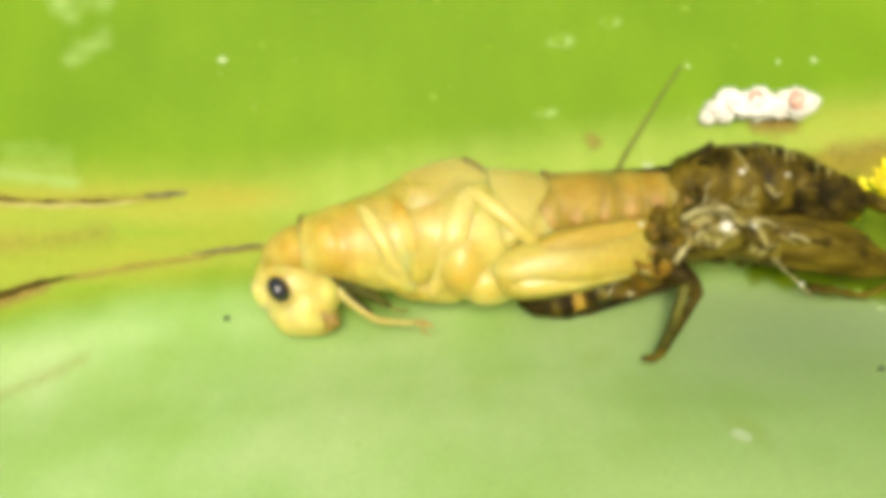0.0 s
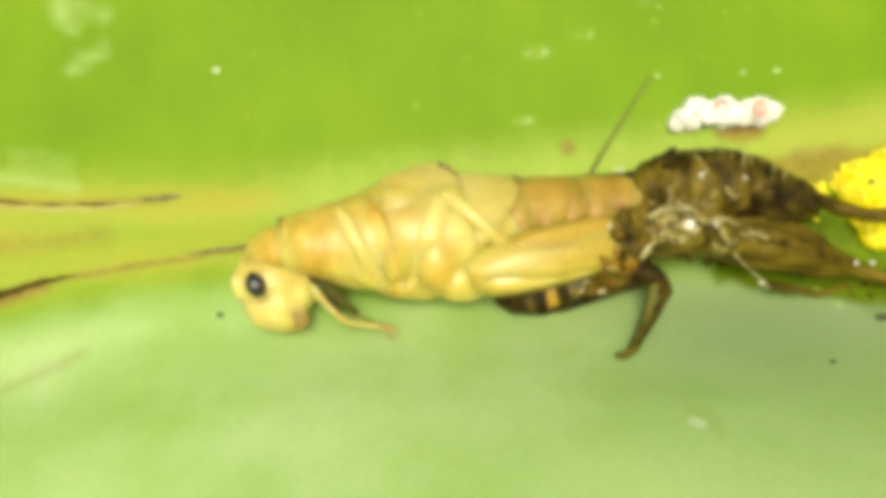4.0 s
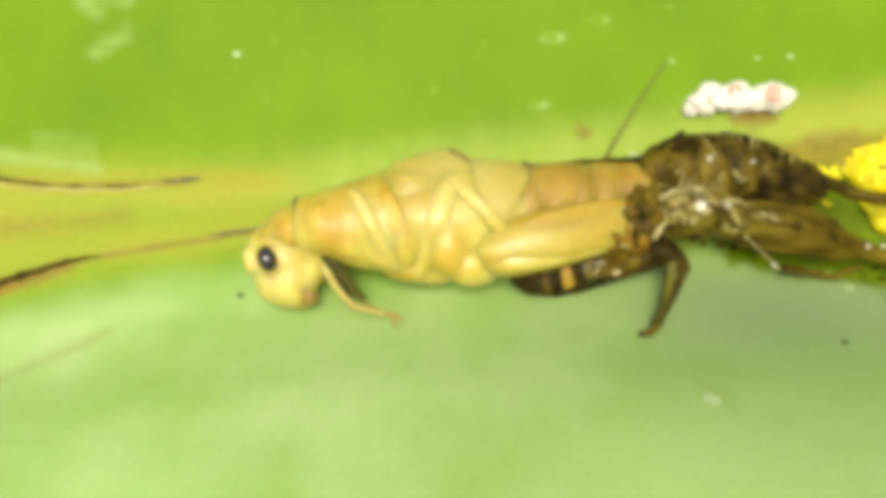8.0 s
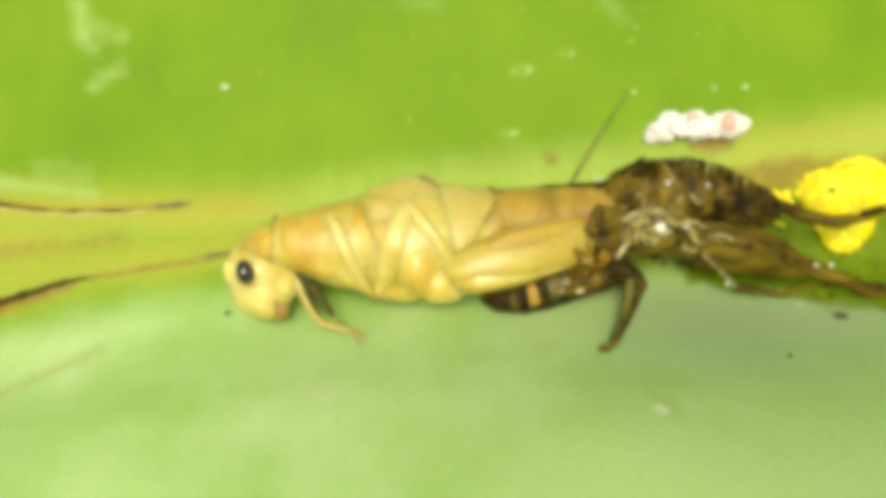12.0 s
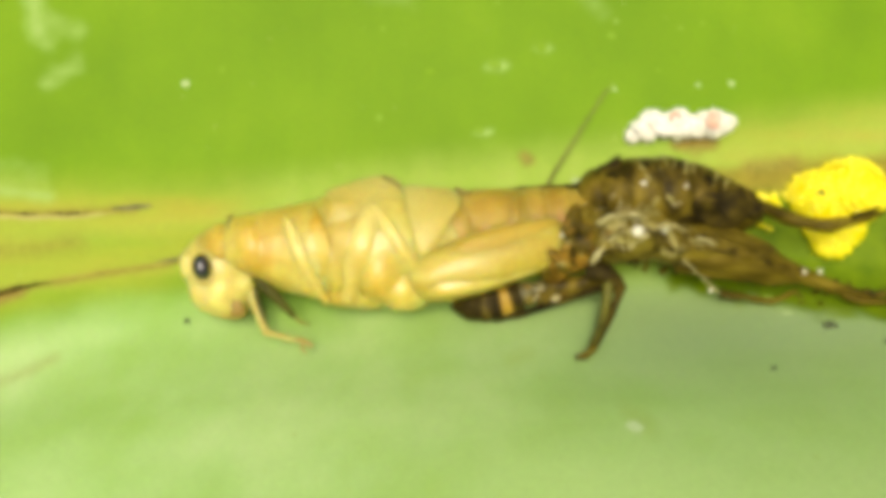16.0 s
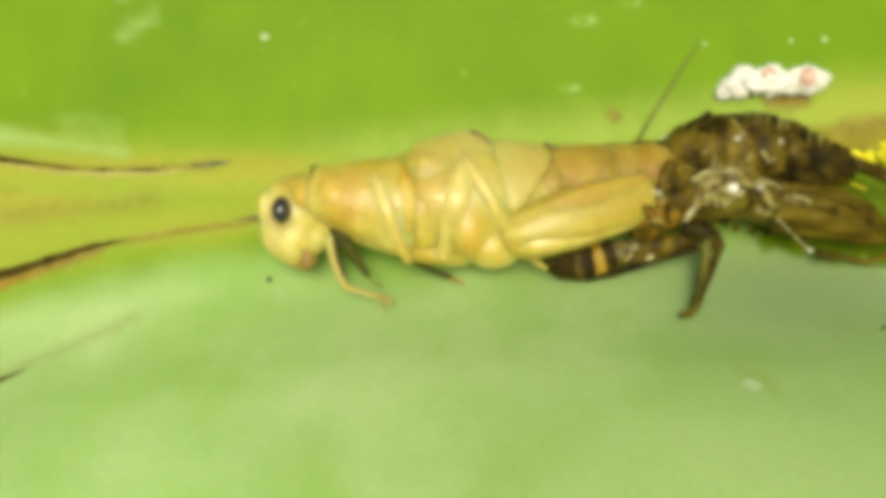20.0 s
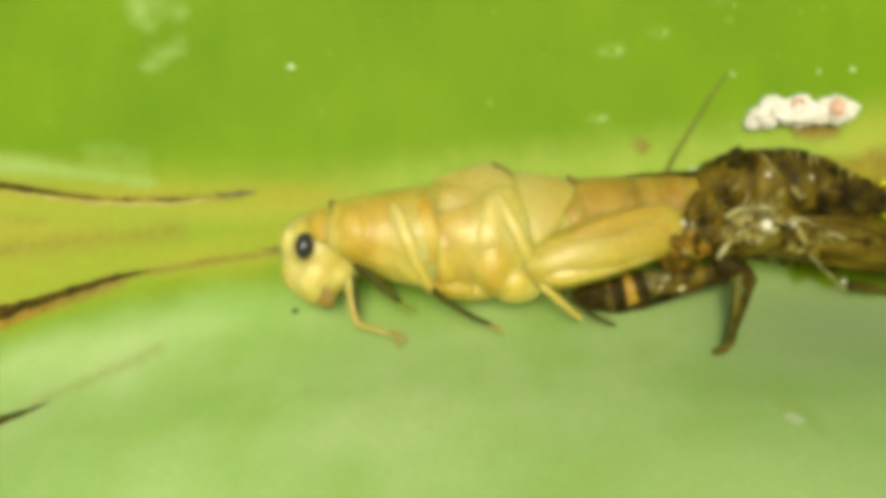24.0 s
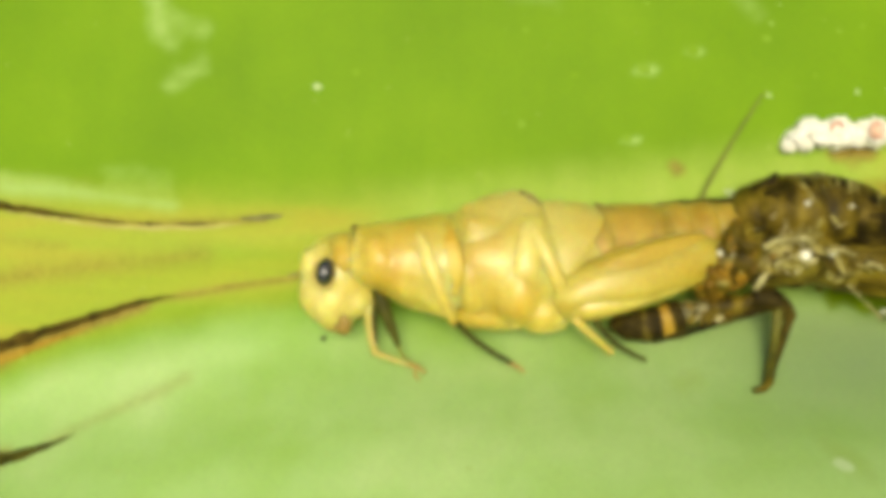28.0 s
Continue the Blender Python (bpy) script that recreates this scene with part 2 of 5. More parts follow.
MOUTH = plain("mouth_brown", (0.20, 0.115, 0.014), (0.38, 0.25, 0.045), 1.6, 0.5)
# Dark tone of the neck seam and of the wing buds' drawn shadows.
SEAM_SHADE = plain("seam_and_shade", (0.11, 0.085, 0.016), (0.24, 0.185, 0.038), 2.0, 0.6)
YELLOW = plain("yellow_egg", (0.90, 0.76, 0.004), (0.94, 0.87, 0.012), 1.5, 0.28, spec=0.9)
YOLK = plain("deep_yellow", (0.70, 0.55, 0.003), (0.84, 0.70, 0.006), 1.5, 0.5, spec=0.3)
WOOL = plain("white_wool", (0.74, 0.72, 0.58), (0.86, 0.85, 0.78), 3.5, 0.85, 0.15)
RED = plain("red_ring", (0.58, 0.24, 0.14), (0.74, 0.42, 0.28), 4.0, 0.6)
BARK = plain("torn_brown", (0.016, 0.011, 0.002), (0.095, 0.062, 0.010), 1.8, 0.85, 0.08, spec=0.08)
ROT = plain("rotten_olive", (0.030, 0.030, 0.004), (0.12, 0.11, 0.018), 1.4, 0.85, 0.06, spec=0.08)
LIP = plain("torn_lip", (0.32, 0.29, 0.06), (0.45, 0.42, 0.11), 2.0, 0.6, 0.08)
GREY = plain("grey_scar", (0.10, 0.095, 0.045), (0.22, 0.20, 0.085), 2.2, 0.7, 0.04, spec=0.15)
DIRT = plain("dark_dirt", (0.028, 0.036, 0.013), (0.07, 0.085, 0.03), 3.0, 0.8)
DEW, dew_tree, dew_shader = material("pale_drop")
dew_info = dew_tree.nodes.new("ShaderNodeObjectInfo")
dew_tree.links.new(ramp(dew_tree, dew_info.outputs["Random"], [(0.0, (0.165, 0.30, 0.010)), (0.7, (0.195, 0.335, 0.028)), (1.0, (0.245, 0.385, 0.065))]), dew_shader.inputs["Base Color"])
dew_shader.inputs["Roughness"].default_value = 0.7
dew_shader.inputs["Specular IOR Level"].default_value = 0.15
BRIGHT = plain("bright_drop", (0.32, 0.45, 0.14), (0.54, 0.62, 0.34), 3.0, 0.5)
SCUFF = plain("pale_scuff", (0.34, 0.47, 0.15), (0.46, 0.56, 0.25), 1.4, 0.8, 0.05, spec=0.15)
SOIL = plain("soil", (0.03, 0.035, 0.014), (0.075, 0.07, 0.035), 0.02, 0.9, 3.0)


# ---- mesh helpers ----
def smooth_rows(rows, n):
    """n rows on a smooth curve through the given ones."""
    a = np.array(rows, float)
    if len(a) < 3:
        return [a[0] + (a[-1] - a[0]) * k / (n - 1) for k in range(n)]
    ext = np.vstack([2 * a[0] - a[1], a, 2 * a[-1] - a[-2]])
    out = []
    for k in range(n):
        u = k / (n - 1) * (len(a) - 1)
        i = min(int(u), len(a) - 2)
        f = u - i
        p0, p1, p2, p3 = ext[i:i + 4]
        out.append(0.5 * (2 * p1 + (p2 - p0) * f + (2 * p0 - 5 * p1 + 4 * p2 - p3) * f * f + (3 * p1 - p0 - 3 * p2 + p3) * f ** 3))
    return out


def loft(bm, rows, n=24, seg=20, rough=0.0, freq=1.0, groove=0.0, count=0, square=1.0):
    """A closed skin round a curve: rows of (point, half width, half height); groove: rings cut into it, count of them."""
    flat = smooth_rows([(*p, w, h) for p, w, h in rows], n)
    rings = []
    for k, r in enumerate(flat):
        c = Vector(r[:3])
        a, b = flat[max(k - 1, 0)], flat[min(k + 1, n - 1)]
        t = (Vector(b[:3]) - Vector(a[:3])).normalized()
        s = t.cross(Vector((0, 0, 1)))
        s = s.normalized() if s.length > 1e-4 else Vector((1, 0, 0))
        u = s.cross(t)
        cut = 1.0
        if count:
            ph = (k / (n - 1) * count) % 1.0
            cut = 1.0 - groove * math.exp(-((min(ph, 1 - ph)) / 0.13) ** 2)
        ring = []
        for j in range(seg):
            q = 2 * math.pi * j / seg
            ca, sa = math.cos(q), math.sin(q)
            ca, sa = math.copysign(abs(ca) ** square, ca), math.copysign(abs(sa) ** square, sa)
            v = c + (s * (max(r[3], 0.01) * ca) + u * (max(r[4], 0.01) * sa)) * cut
            if rough:
                v += (v - c).normalized() * (rough * noise.noise(v * freq))
            ring.append(bm.verts.new(v))
        rings.append(ring)
    for a, b in zip(rings, rings[1:]):
        for j in range(seg):
            bm.faces.new((a[j], a[(j + 1) % seg], b[(j + 1) % seg], b[j]))
    for ring, k in ((rings[0], 0), (rings[-1], -1)):
        mid = bm.verts.new(sum((v.co for v in ring), Vector()) / seg)
        for j in range(seg):
            f = (ring[(j + 1) % seg], ring[j], mid)
            bm.faces.new(f if k == 0 else (f[1], f[0], f[2]))
    return bm


def lump(bm, c, radii, rz=0.0, rough=0.0, freq=1.0, level=4, ry=0.0, rx=0.0):
    """An uneven rounded body."""
    m = pose(*c, rx, ry, rz) @ Matrix.Diagonal((*radii, 1))
    made = bmesh.ops.create_icosphere(bm, subdivisions=level, radius=1.0)["verts"]
    for v in made:
        d = v.co.normalized()
        p = m @ v.co
        if rough:
            p += (m.to_3x3() @ d).normalized() * (rough * noise.noise(p * freq))
        v.co = p
    return bm


def pipe(points, radius, n=24, seg=10, tip=None, rough=0.0):
    """A round strand through points; tip: its radius at the end."""
    tip = radius if tip is None else tip
    k = max(len(points) - 1, 1)
    rows = [(p, radius + (tip - radius) * i / k, radius + (tip - radius) * i / k) for i, p in enumerate(points)]
    return loft(bmesh.new(), rows, n, seg, rough, 2.0)


HOME = {}


def put(name, bm, mat, parent=None, label="", at=(0, 0, 0), sheet=False):
    """Links a bmesh, drawn in millimetres of the place, as one object that turns about the point at."""
    base = HOME[parent.name] if parent else (0, 0, 0)
    if not sheet:
        bmesh.ops.recalc_face_normals(bm, faces=bm.faces[:])
    for v in bm.verts:
        v.co = (v.co - Vector(at)) * MM
    me = bpy.data.meshes.new(name)
    bm.to_mesh(me)
    bm.free()
    me.shade_smooth()
    me.materials.append(mat)
    ob = new(name, me)
    ob.parent = parent
    ob.location = (Vector(at) - Vector(base)) * MM
    HOME[ob.name] = tuple(at)
    if label:
        tagged(ob, label)
    return ob


def part(name, bm, mat, parent, label="", at=None, sheet=False):
    return put(name, bm, mat, parent, label, HOME[parent.name] if at is None else at, sheet)


def fused(name, bm, mat, parent, label="", at=None, grain=0.07, rounds=5):
    """A part whose overlapping bodies melt into one soft skin."""
    ob = part(name, bm, mat, parent, label, at)
    melt = ob.modifiers.new("melt", "REMESH")
    melt.mode, melt.voxel_size, melt.use_smooth_shade = "VOXEL", grain * MM, True
    ease_off = ob.modifiers.new("ease", "SMOOTH")
    ease_off.factor, ease_off.iterations = 0.5, rounds
    return ob


def root(name, at, label, category, group=""):
    ob = new(name)
    ob.location = Vector(at) * MM
    ob.empty_display_size = 0.002
    HOME[ob.name] = tuple(at)
    return tagged(ob, label, category, group)


# ---- the leaf ----
UPPER = [(-120, 4), (-60, 3.2), (-30, 2.1), (-24, 1.75), (-17, 1.45), (-10.5, 1.5), (-3.7, 2.3), (3.1, 3.1), (8, 3.7), (14, 4.6), (21, 5.6), (40, 6.5), (90, 6)]
LOWER = [(-120, -5), (-60, -9), (-30, -6.6), (-24, -4.5), (-18.5, -2.65), (-15, -2.05), (-12, -1.6), (-6, -1.35), (0, -1.3), (8, -1.3), (14, -1.2), (22, -1.4), (40, -2), (90, -4)]


def along(knots, x):
    xs, ys = zip(*knots)
    s = sum(float(np.interp(x + d, xs, ys)) for d in (-1.6, -0.8, 0, 0.8, 1.6))
    return s / 5


STEEP = [(-120, 0.5), (-12, 0.5), (-4, 0.75), (6, 1.05), (14, 1.35), (90, 1.3)]


def wall_height(d, x):
    """Height of the upturned blade, d from its foot at the rib; it is steeper towards the stalk."""
    h = 0.1 * d + 0.3 * d * d if d < 5 else 8.0 + 3.1 * 6 * (1 - math.exp(-(d - 5) / 6))
    return h * along(STEEP, x)


def leaf_height(x, y):
    lo, up = along(LOWER, x), along(UPPER, x)
    if y < lo:
        return wall_height(lo - y, x)
    if y < up:
        s = (y - lo) / (up - lo)
        return 0.25 * math.sin(math.pi * s) ** 2
    return 0.05 * noise.noise(Vector((x * 0.25, y * 0.25, 3.0))) * min(1.0, (y - up) / 3) ** 2


def blade_span(x, reach):
    """How far the blade reaches from the rib at x: a long pointed leaf."""
    u = (x + 118) / 205
    return max(0.3, reach * max(0.0, math.sin(math.pi * min(max(u, 0), 1)) ** 0.7))


def spread(lo, hi, near, step, far):
    """Places from lo to hi, dense between the two of near."""
    out, x = [], lo
    while x < hi:
        out.append(x)
        gap = max(near[0] - x, x - near[1], 0)
        x += min(step + gap * 0.12, far)
    return out + [hi]


# Marks of the skin: two ends of a streak, its radius and its strength.
SCUFFS = ((-18.0, 9.8, -17.76, 8.23, 0.67, 0.62), (-17.4, 8.71, -16.08, 8.35, 0.53, 0.5), (-17.4, 6.07, -16.08, 6.79, 0.46, 0.6), (-18.12, 9.2, -17.4, 7.75, 0.53, 0.55), (-24.1, 2.01, -21.6, 1.81, 0.62, 0.75), (-21.6, 1.81, -17.28, 1.23, 0.43, 0.6), (0.85, 4.1, 1.57, 4.01, 0.24, 0.8), (-1.58, -0.75, -1.35, -0.63, 0.34, 0.3), (5.7, -6.65, 6.03, -6.78, 0.48, 0.9), (2.01, -5.27, 2.85, -5.06, 0.34, 0.7), (1.45, 6.91, 2.17, 6.84, 0.34, 0.8), (3.49, 7.75, 4.09, 7.56, 0.29, 0.7), (-3.47, 10.15, -2.03, 9.91, 0.62, 0.3), (5.17, 10.51, 6.37, 9.19, 0.48, 0.35), (-19.73, 2.43, -17.51, 2.32, 0.48, 0.35))
RUSTS = ((-21.17, -7.76, -19.42, -6.97, 0.36, 0.34), (-19.42, -6.97, -16.23, -5.53, 0.42, 0.36), (9.73, 3.62, 10.93, 3.62, 0.58, 1.0), (10.21, 3.43, 10.35, 3.14, 0.53, 0.55), (3.01, 3.0, 3.25, 2.81, 0.38, 0.75), (12.61, 2.59, 14.53, 2.71, 0.58, 0.6), (2.94, 2.74, 3.08, 2.6, 0.24, 0.5), (-27.0, -2.1, -16.0, -0.75, 0.75, 0.42), (-24.3, -0.17, -21.55, -0.48, 0.38, 0.33), (-30.07, -7.12, -24.12, -4.85, 0.75, 1.0), (-24.12, -4.85, -18.4, -2.8, 0.42, 0.9), (-18.4, -2.7, -12.0, -1.62, 0.2, 0.75), (-26, 1.4, -18.4, 0.4, 0.3, 0.6), (-18.4, 0.4, -13.5, 0.66, 0.3, 0.6), (-28.15, -8.97, -22.7, -8.32, 0.5, 0.7))


def near_mark(marks, x, y):
    """How strongly the nearest mark shows at a place, below 0 outside all of them."""
    best = -1.0
    for ax, ay, bx, by, r, strong in marks:
        if abs(x - (ax + bx) / 2) > abs(ax - bx) / 2 + 2 * r + 0.1 or abs(y - (ay + by) / 2) > abs(ay - by) / 2 + 2 * r + 0.1:
            continue
        dx, dy = bx - ax, by - ay
        u = min(max(((x - ax) * dx + (y - ay) * dy) / max(dx * dx + dy * dy, 1e-6), 0), 1)
        d = math.hypot(x - ax - u * dx, y - ay - u * dy) / r
        best = max(best, strong * (1.15 - d))
    return best


def leaf_sheet(place, xs, ss, up_side=True):
    bm = bmesh.new()
    lays = {k: bm.verts.layers.float.new(k) for k in ("rib", "bloom", "deep", "stain", "scuff", "rust", "blade_shade", "warm", "low_light")}
    grid = []
    for x in xs:
        row = []
        for s in ss:
            px, py, pz = place(x, s)
            v = bm.verts.new((px, py, pz))
            lo, up = along(LOWER, px), along(UPPER, px)
            right = min(max((px - 8) / 5, 0), 1)
            rib_lo = lo + right * (2.3 + 0.08 * px - lo - 1.4)
            v[lays["rib"]] = max(-5, min(up - py, (py - rib_lo) + 0.6))
            v[lays["bloom"]] = min(max((lo - py - 0.5) / 2.2, -1.0), 1.3)
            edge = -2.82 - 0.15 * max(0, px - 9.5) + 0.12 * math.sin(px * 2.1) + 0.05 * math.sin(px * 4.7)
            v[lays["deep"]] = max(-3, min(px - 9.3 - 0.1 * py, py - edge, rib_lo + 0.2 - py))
            v[lays["stain"]] = max(-3, min(0.9 - abs(py - (1.9 + 0.09 * (px - 12))) * 1.1, (px - 10.5) * 0.5))
            # Where the painted shade of the upturned blade lies.
            v[lays["blade_shade"]] = max(-1, min((px - 3) / 5, 1.35 - abs(lo - py - 2.9) / 1.9))
            v[lays["warm"]] = max((-6.5 - px) / 5, 0.55 * min((px - 8) / 4, 1.0), 0.12 * (lo + 2.6 - py))
            # Where the painted light grows, down and to the right.
            v[lays["low_light"]] = max(-1, min((px + 2) / 6, (lo - py - 4.0) / 4, 1))
            v[lays["scuff"]] = near_mark(SCUFFS, px, py)
            v[lays["rust"]] = near_mark(RUSTS, px, py)
            row.append(v)
        grid.append(row)
    for a, b in zip(grid, grid[1:]):
        for j in range(len(ss) - 1):
            bm.faces.new((a[j], b[j], b[j + 1], a[j + 1]) if up_side else (a[j + 1], b[j + 1], b[j], a[j]))
    return bm


leaf = root("leaf", (0, 0, 0), "broad glossy green leaf with a yellow midrib", "leaf")
XS = spread(-118, 87, (-29, 24), 0.22, 6.0)
SS = [0.0, 0.004] + [k / 60 for k in range(1, 25)] + [0.4 + 0.6 * k / 14 for k in range(1, 15)]


def upper_place(x, s):
    y = along(UPPER, x) + s * blade_span(x, 34)
    return x, y, leaf_height(x, y) + 0.00045 * max(0, y - 20) ** 2 * 4


def rib_place(x, s):
    lo, up = along(LOWER, x), along(UPPER, x)
    w = min(1.0, blade_span(x, 34) / 6)
    lo, up = (lo + up) / 2 - (up - lo) / 2 * w, (lo + up) / 2 + (up - lo) / 2 * w
    y = lo + s * (up - lo)
    return x, y, 0.25 * math.sin(math.pi * s) ** 2


def lower_place(x, s):
    d = s * blade_span(x, 26)
    y = along(LOWER, x) - d
    sag = 0.05 * noise.noise(Vector((x * 0.3, d * 0.5, 7.0))) * min(1, d)
    return x, y, wall_height(d, x) + sag


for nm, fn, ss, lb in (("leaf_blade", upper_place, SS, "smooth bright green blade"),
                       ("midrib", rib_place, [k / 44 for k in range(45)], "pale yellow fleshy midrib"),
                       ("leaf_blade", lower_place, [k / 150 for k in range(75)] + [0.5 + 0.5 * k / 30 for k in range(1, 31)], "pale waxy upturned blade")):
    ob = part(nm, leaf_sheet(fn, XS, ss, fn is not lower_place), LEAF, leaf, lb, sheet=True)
    mod = ob.modifiers.new("thickness", "SOLIDIFY")
    mod.thickness, mod.offset, mod.use_rim = 0.35 * MM, -1, False
part("leaf_stalk", loft(bmesh.new(), [((84, 1, -1.5), 3, 1.6), ((100, 1, -4), 3, 2.4), ((118, 1, -22), 3, 3), ((126, 1, -70), 3.4, 3.4), ((128, 1, -128), 4, 4)], 40, 16), LEAF, leaf)

bm = bmesh.new()
bmesh.ops.create_grid(bm, x_segments=90, y_segments=90, size=240)
for v in bm.verts:
    v.co.z = -120 + 5 * noise.noise(v.co * 0.03) + 2.5 * noise.noise(v.co * 0.11)
tagged(put("ground", bm, SOIL), "dark damp soil far below the leaf", "ground", kind="structure")


def ribbon(points, widths, lift=0.02, thick=0.1, n=60, ragged=0.0, seed=1):
    """A flat ragged band that lies on the leaf along points (x, y); widths: half widths."""
    bm = bmesh.new()
    rows = smooth_rows([(x, y, w) for (x, y), w in zip(points, widths)], n)
    prev = None
    for k, (x, y, w) in enumerate(rows):
        a, b = rows[max(k - 1, 0)], rows[min(k + 1, n - 1)]
        t = Vector((b[0] - a[0], b[1] - a[1], 0)).normalized()
        s = Vector((-t.y, t.x, 0))
        wa = max(0.01, w * (1 + ragged * (noise.noise(Vector((k * 0.23, seed, 0))) + 0.5 * noise.noise(Vector((k * 0.71, seed, 4))))))
        wb = max(0.01, w * (1 + ragged * (noise.noise(Vector((k * 0.23, seed, 9))) + 0.5 * noise.noise(Vector((k * 0.71, seed, 14))))))
        ring = []
        for off, up in ((-wb, -0.05), (-wb * 0.6, thick), (0, thick * 1.15), (wa * 0.6, thick), (wa, -0.05)):
            q = Vector((x, y, 0)) + s * off
            ring.append(bm.verts.new((q.x, q.y, leaf_height(q.x, q.y) + lift + up)))
        if prev:
            for i in range(4):
                bm.faces.new((prev[i], ring[i], ring[i + 1], prev[i + 1]))
        prev = ring
    return bm


# Tears and scars of the leaf.
part("tear", ribbon([(-26, 1.55), (-24.1, 1.17), (-21.6, 0.80), (-20.4, 0.66)], [0.17, 0.16, 0.11, 0.02], 0.03, 0.03, ragged=0.9, seed=2), BARK, leaf, "dark ragged split beside the midrib")
for ax, ay, bx, by, w in ((-20.6, 0.66, -19.0, 0.50, 0.07), (-18.7, 0.50, -17.6, 0.46, 0.09), (-17.3, 0.47, -15.6, 0.50, 0.085)):
    part("tear", ribbon([(ax, ay), ((ax + bx) / 2, (ay + by) / 2 - 0.01), (bx, by)], [0.02, w, 0.015], 0.03, 0.03, 24, 0.8, int(-ax)), BARK, leaf, "dark ragged split beside the midrib")
part("tear_lip", ribbon([(-24.0, 0.95), (-22.5, 0.72), (-19.5, 0.36), (-16.5, 0.34), (-14.4, 0.52)], [0.02, 0.06, 0.10, 0.12, 0.03], 0.02, 0.03, ragged=0.9, seed=3), LIP, leaf, "pale dried lip of the split")
part("scar", ribbon([(-14.5, 0.70), (-13.6, 0.76), (-12.8, 0.84)], [0.05, 0.13, 0.05], 0.04, 0.04, 20, 0.4, 4), GREY, leaf, "grey scar at the end of the split")
part("torn_edge", ribbon([(-30, -6.7), (-27, -5.6), (-24.1, -4.5), (-21.1, -3.5), (-18.6, -2.72), (-17.0, -2.38)], [0.40, 0.36, 0.29, 0.20, 0.12, 0.01], 0.03, 0.04, 90, 0.6, 5), BARK, leaf, "blackened torn edge of the midrib")
part("torn_edge_lip", ribbon([(-30, -7.25), (-27, -6.15), (-24.6, -5.22), (-22.4, -4.38), (-20.4, -3.62)], [0.30, 0.30, 0.24, 0.15, 0.02], 0.02, 0.04, 60, 0.7, 6), plain("rotten_orange", (0.22, 0.13, 0.012), (0.40, 0.27, 0.04), 1.6, 0.8, 0.05, spec=0.1), leaf, "orange-brown rotten fringe")
part("dry_margin", ribbon([(-18, -2.60), (-16.5, -2.25), (-14, -1.85), (-11.6, -1.55), (-9.8, -1.3), (-8.6, -1.2)], [0.02, 0.05, 0.05, 0.06, 0.09, 0.06], 0.03, 0.02, 60, 0.7, 7), plain("dry_margin", (0.20, 0.155, 0.03), (0.36, 0.32, 0.06), 1.1, 0.7, 0.04, spec=0.15), leaf, "brownish dry margin of the midrib")
part("scar", ribbon([(-12.6, -1.55), (-11.3, -1.38), (-9.9, -1.22)], [0.04, 0.10, 0.08], 0.04, 0.03, 24, 0.5, 8), GREY, leaf, "grey scar on the margin")
part("vein_scar", ribbon([(-28.2, -9.7), (-24.6, -8.85), (-22.9, -8.42), (-21.4, -7.98), (-20.0, -7.42)], [0.34, 0.30, 0.24, 0.15, 0.01], 0.03, 0.03, 50, 0.4, 9), ROT, leaf, "dark split along a side vein")
part("wax_spot", ribbon([(5.34, -6.85), (5.48, -6.85), (5.62, -6.85), (5.76, -6.85), (5.90, -6.85)], [0.04, 0.15, 0.19, 0.15, 0.04], 0.015, 0.02, 24, 0.3, 12), plain("pale_wax", (0.46, 0.61, 0.28), (0.53, 0.66, 0.36), 3.0, 0.8, spec=0.1), leaf, "round pale waxy spot")


# ---- the cricket ----
flakes = random.Random(11)
cricket = root("cricket", (-1.0, -0.5, 0.2), "soft pale yellow cricket half out of its old skin", "insect")

# Head: turns about its eye.
EYE_AT = (-9.48, -2.05, 4.00)
bm = lump(bmesh.new(), (-9.02, -2.02, 2.45), (1.62, 1.50, 1.55), -58, 0.07, 0.7, 5)
lump(bm, (-8.86, -2.85, 2.60), (1.05, 1.20, 1.25), -20, 0.06, 0.9, 4)
lump(bm, (-8.62, -3.40, 2.75), (0.80, 0.66, 0.85), -28, 0.05, 1.2, 4)
lump(bm, (-9.55, -2.85, 2.70), (0.72, 1.05, 0.90), 24, 0.05, 1.2, 4)
lump(bm, (-8.12, -2.55, 2.55), (0.72, 1.00, 1.10), -30, 0.08, 1.0, 4)
lump(bm, (-8.95, -0.98, 2.60), (0.95, 0.55, 1.00), 28, 0.06, 1.2, 4)
lump(bm, (-10.16, -2.05, 3.10), (0.40, 0.72, 0.55), 14, 0.03, 2, 4)
head = fused("head", bm, HEAD, cricket, "blunt cream head with an orange brow", EYE_AT, 0.06, 24)
part("front_bulge", lump(bmesh.new(), (-10.18, -2.06, 3.26), (0.30, 0.66, 0.33), 14, 0.03, 2, 4), CREAM, head, "pale swelling before the eye")
part("brow", lump(bmesh.new(), (-9.02, -0.98, 3.30), (1.05, 0.50, 0.42), 24, 0.06, 1.4, 4), BROW, head, "orange-tan brow")
part("eye_rim", lump(bmesh.new(), (-9.50, -2.13, 3.86), (0.45, 0.62, 0.34), 16, 0.02, 2.0, 3), EYE_RIM, head, "tan ring round the eye")
part("eye", lump(bmesh.new(), (-9.48, -2.05, 4.02), (0.365, 0.525, 0.41), 16, 0, 1, 4), EYE, head, "glossy black oval eye")
part("jaw", lump(bmesh.new(), (-8.40, -3.50, 3.36), (0.60, 0.36, 0.16), -28, 0.16, 2.2, 4, 0, 24), MOUTH, head, "brown jaws")
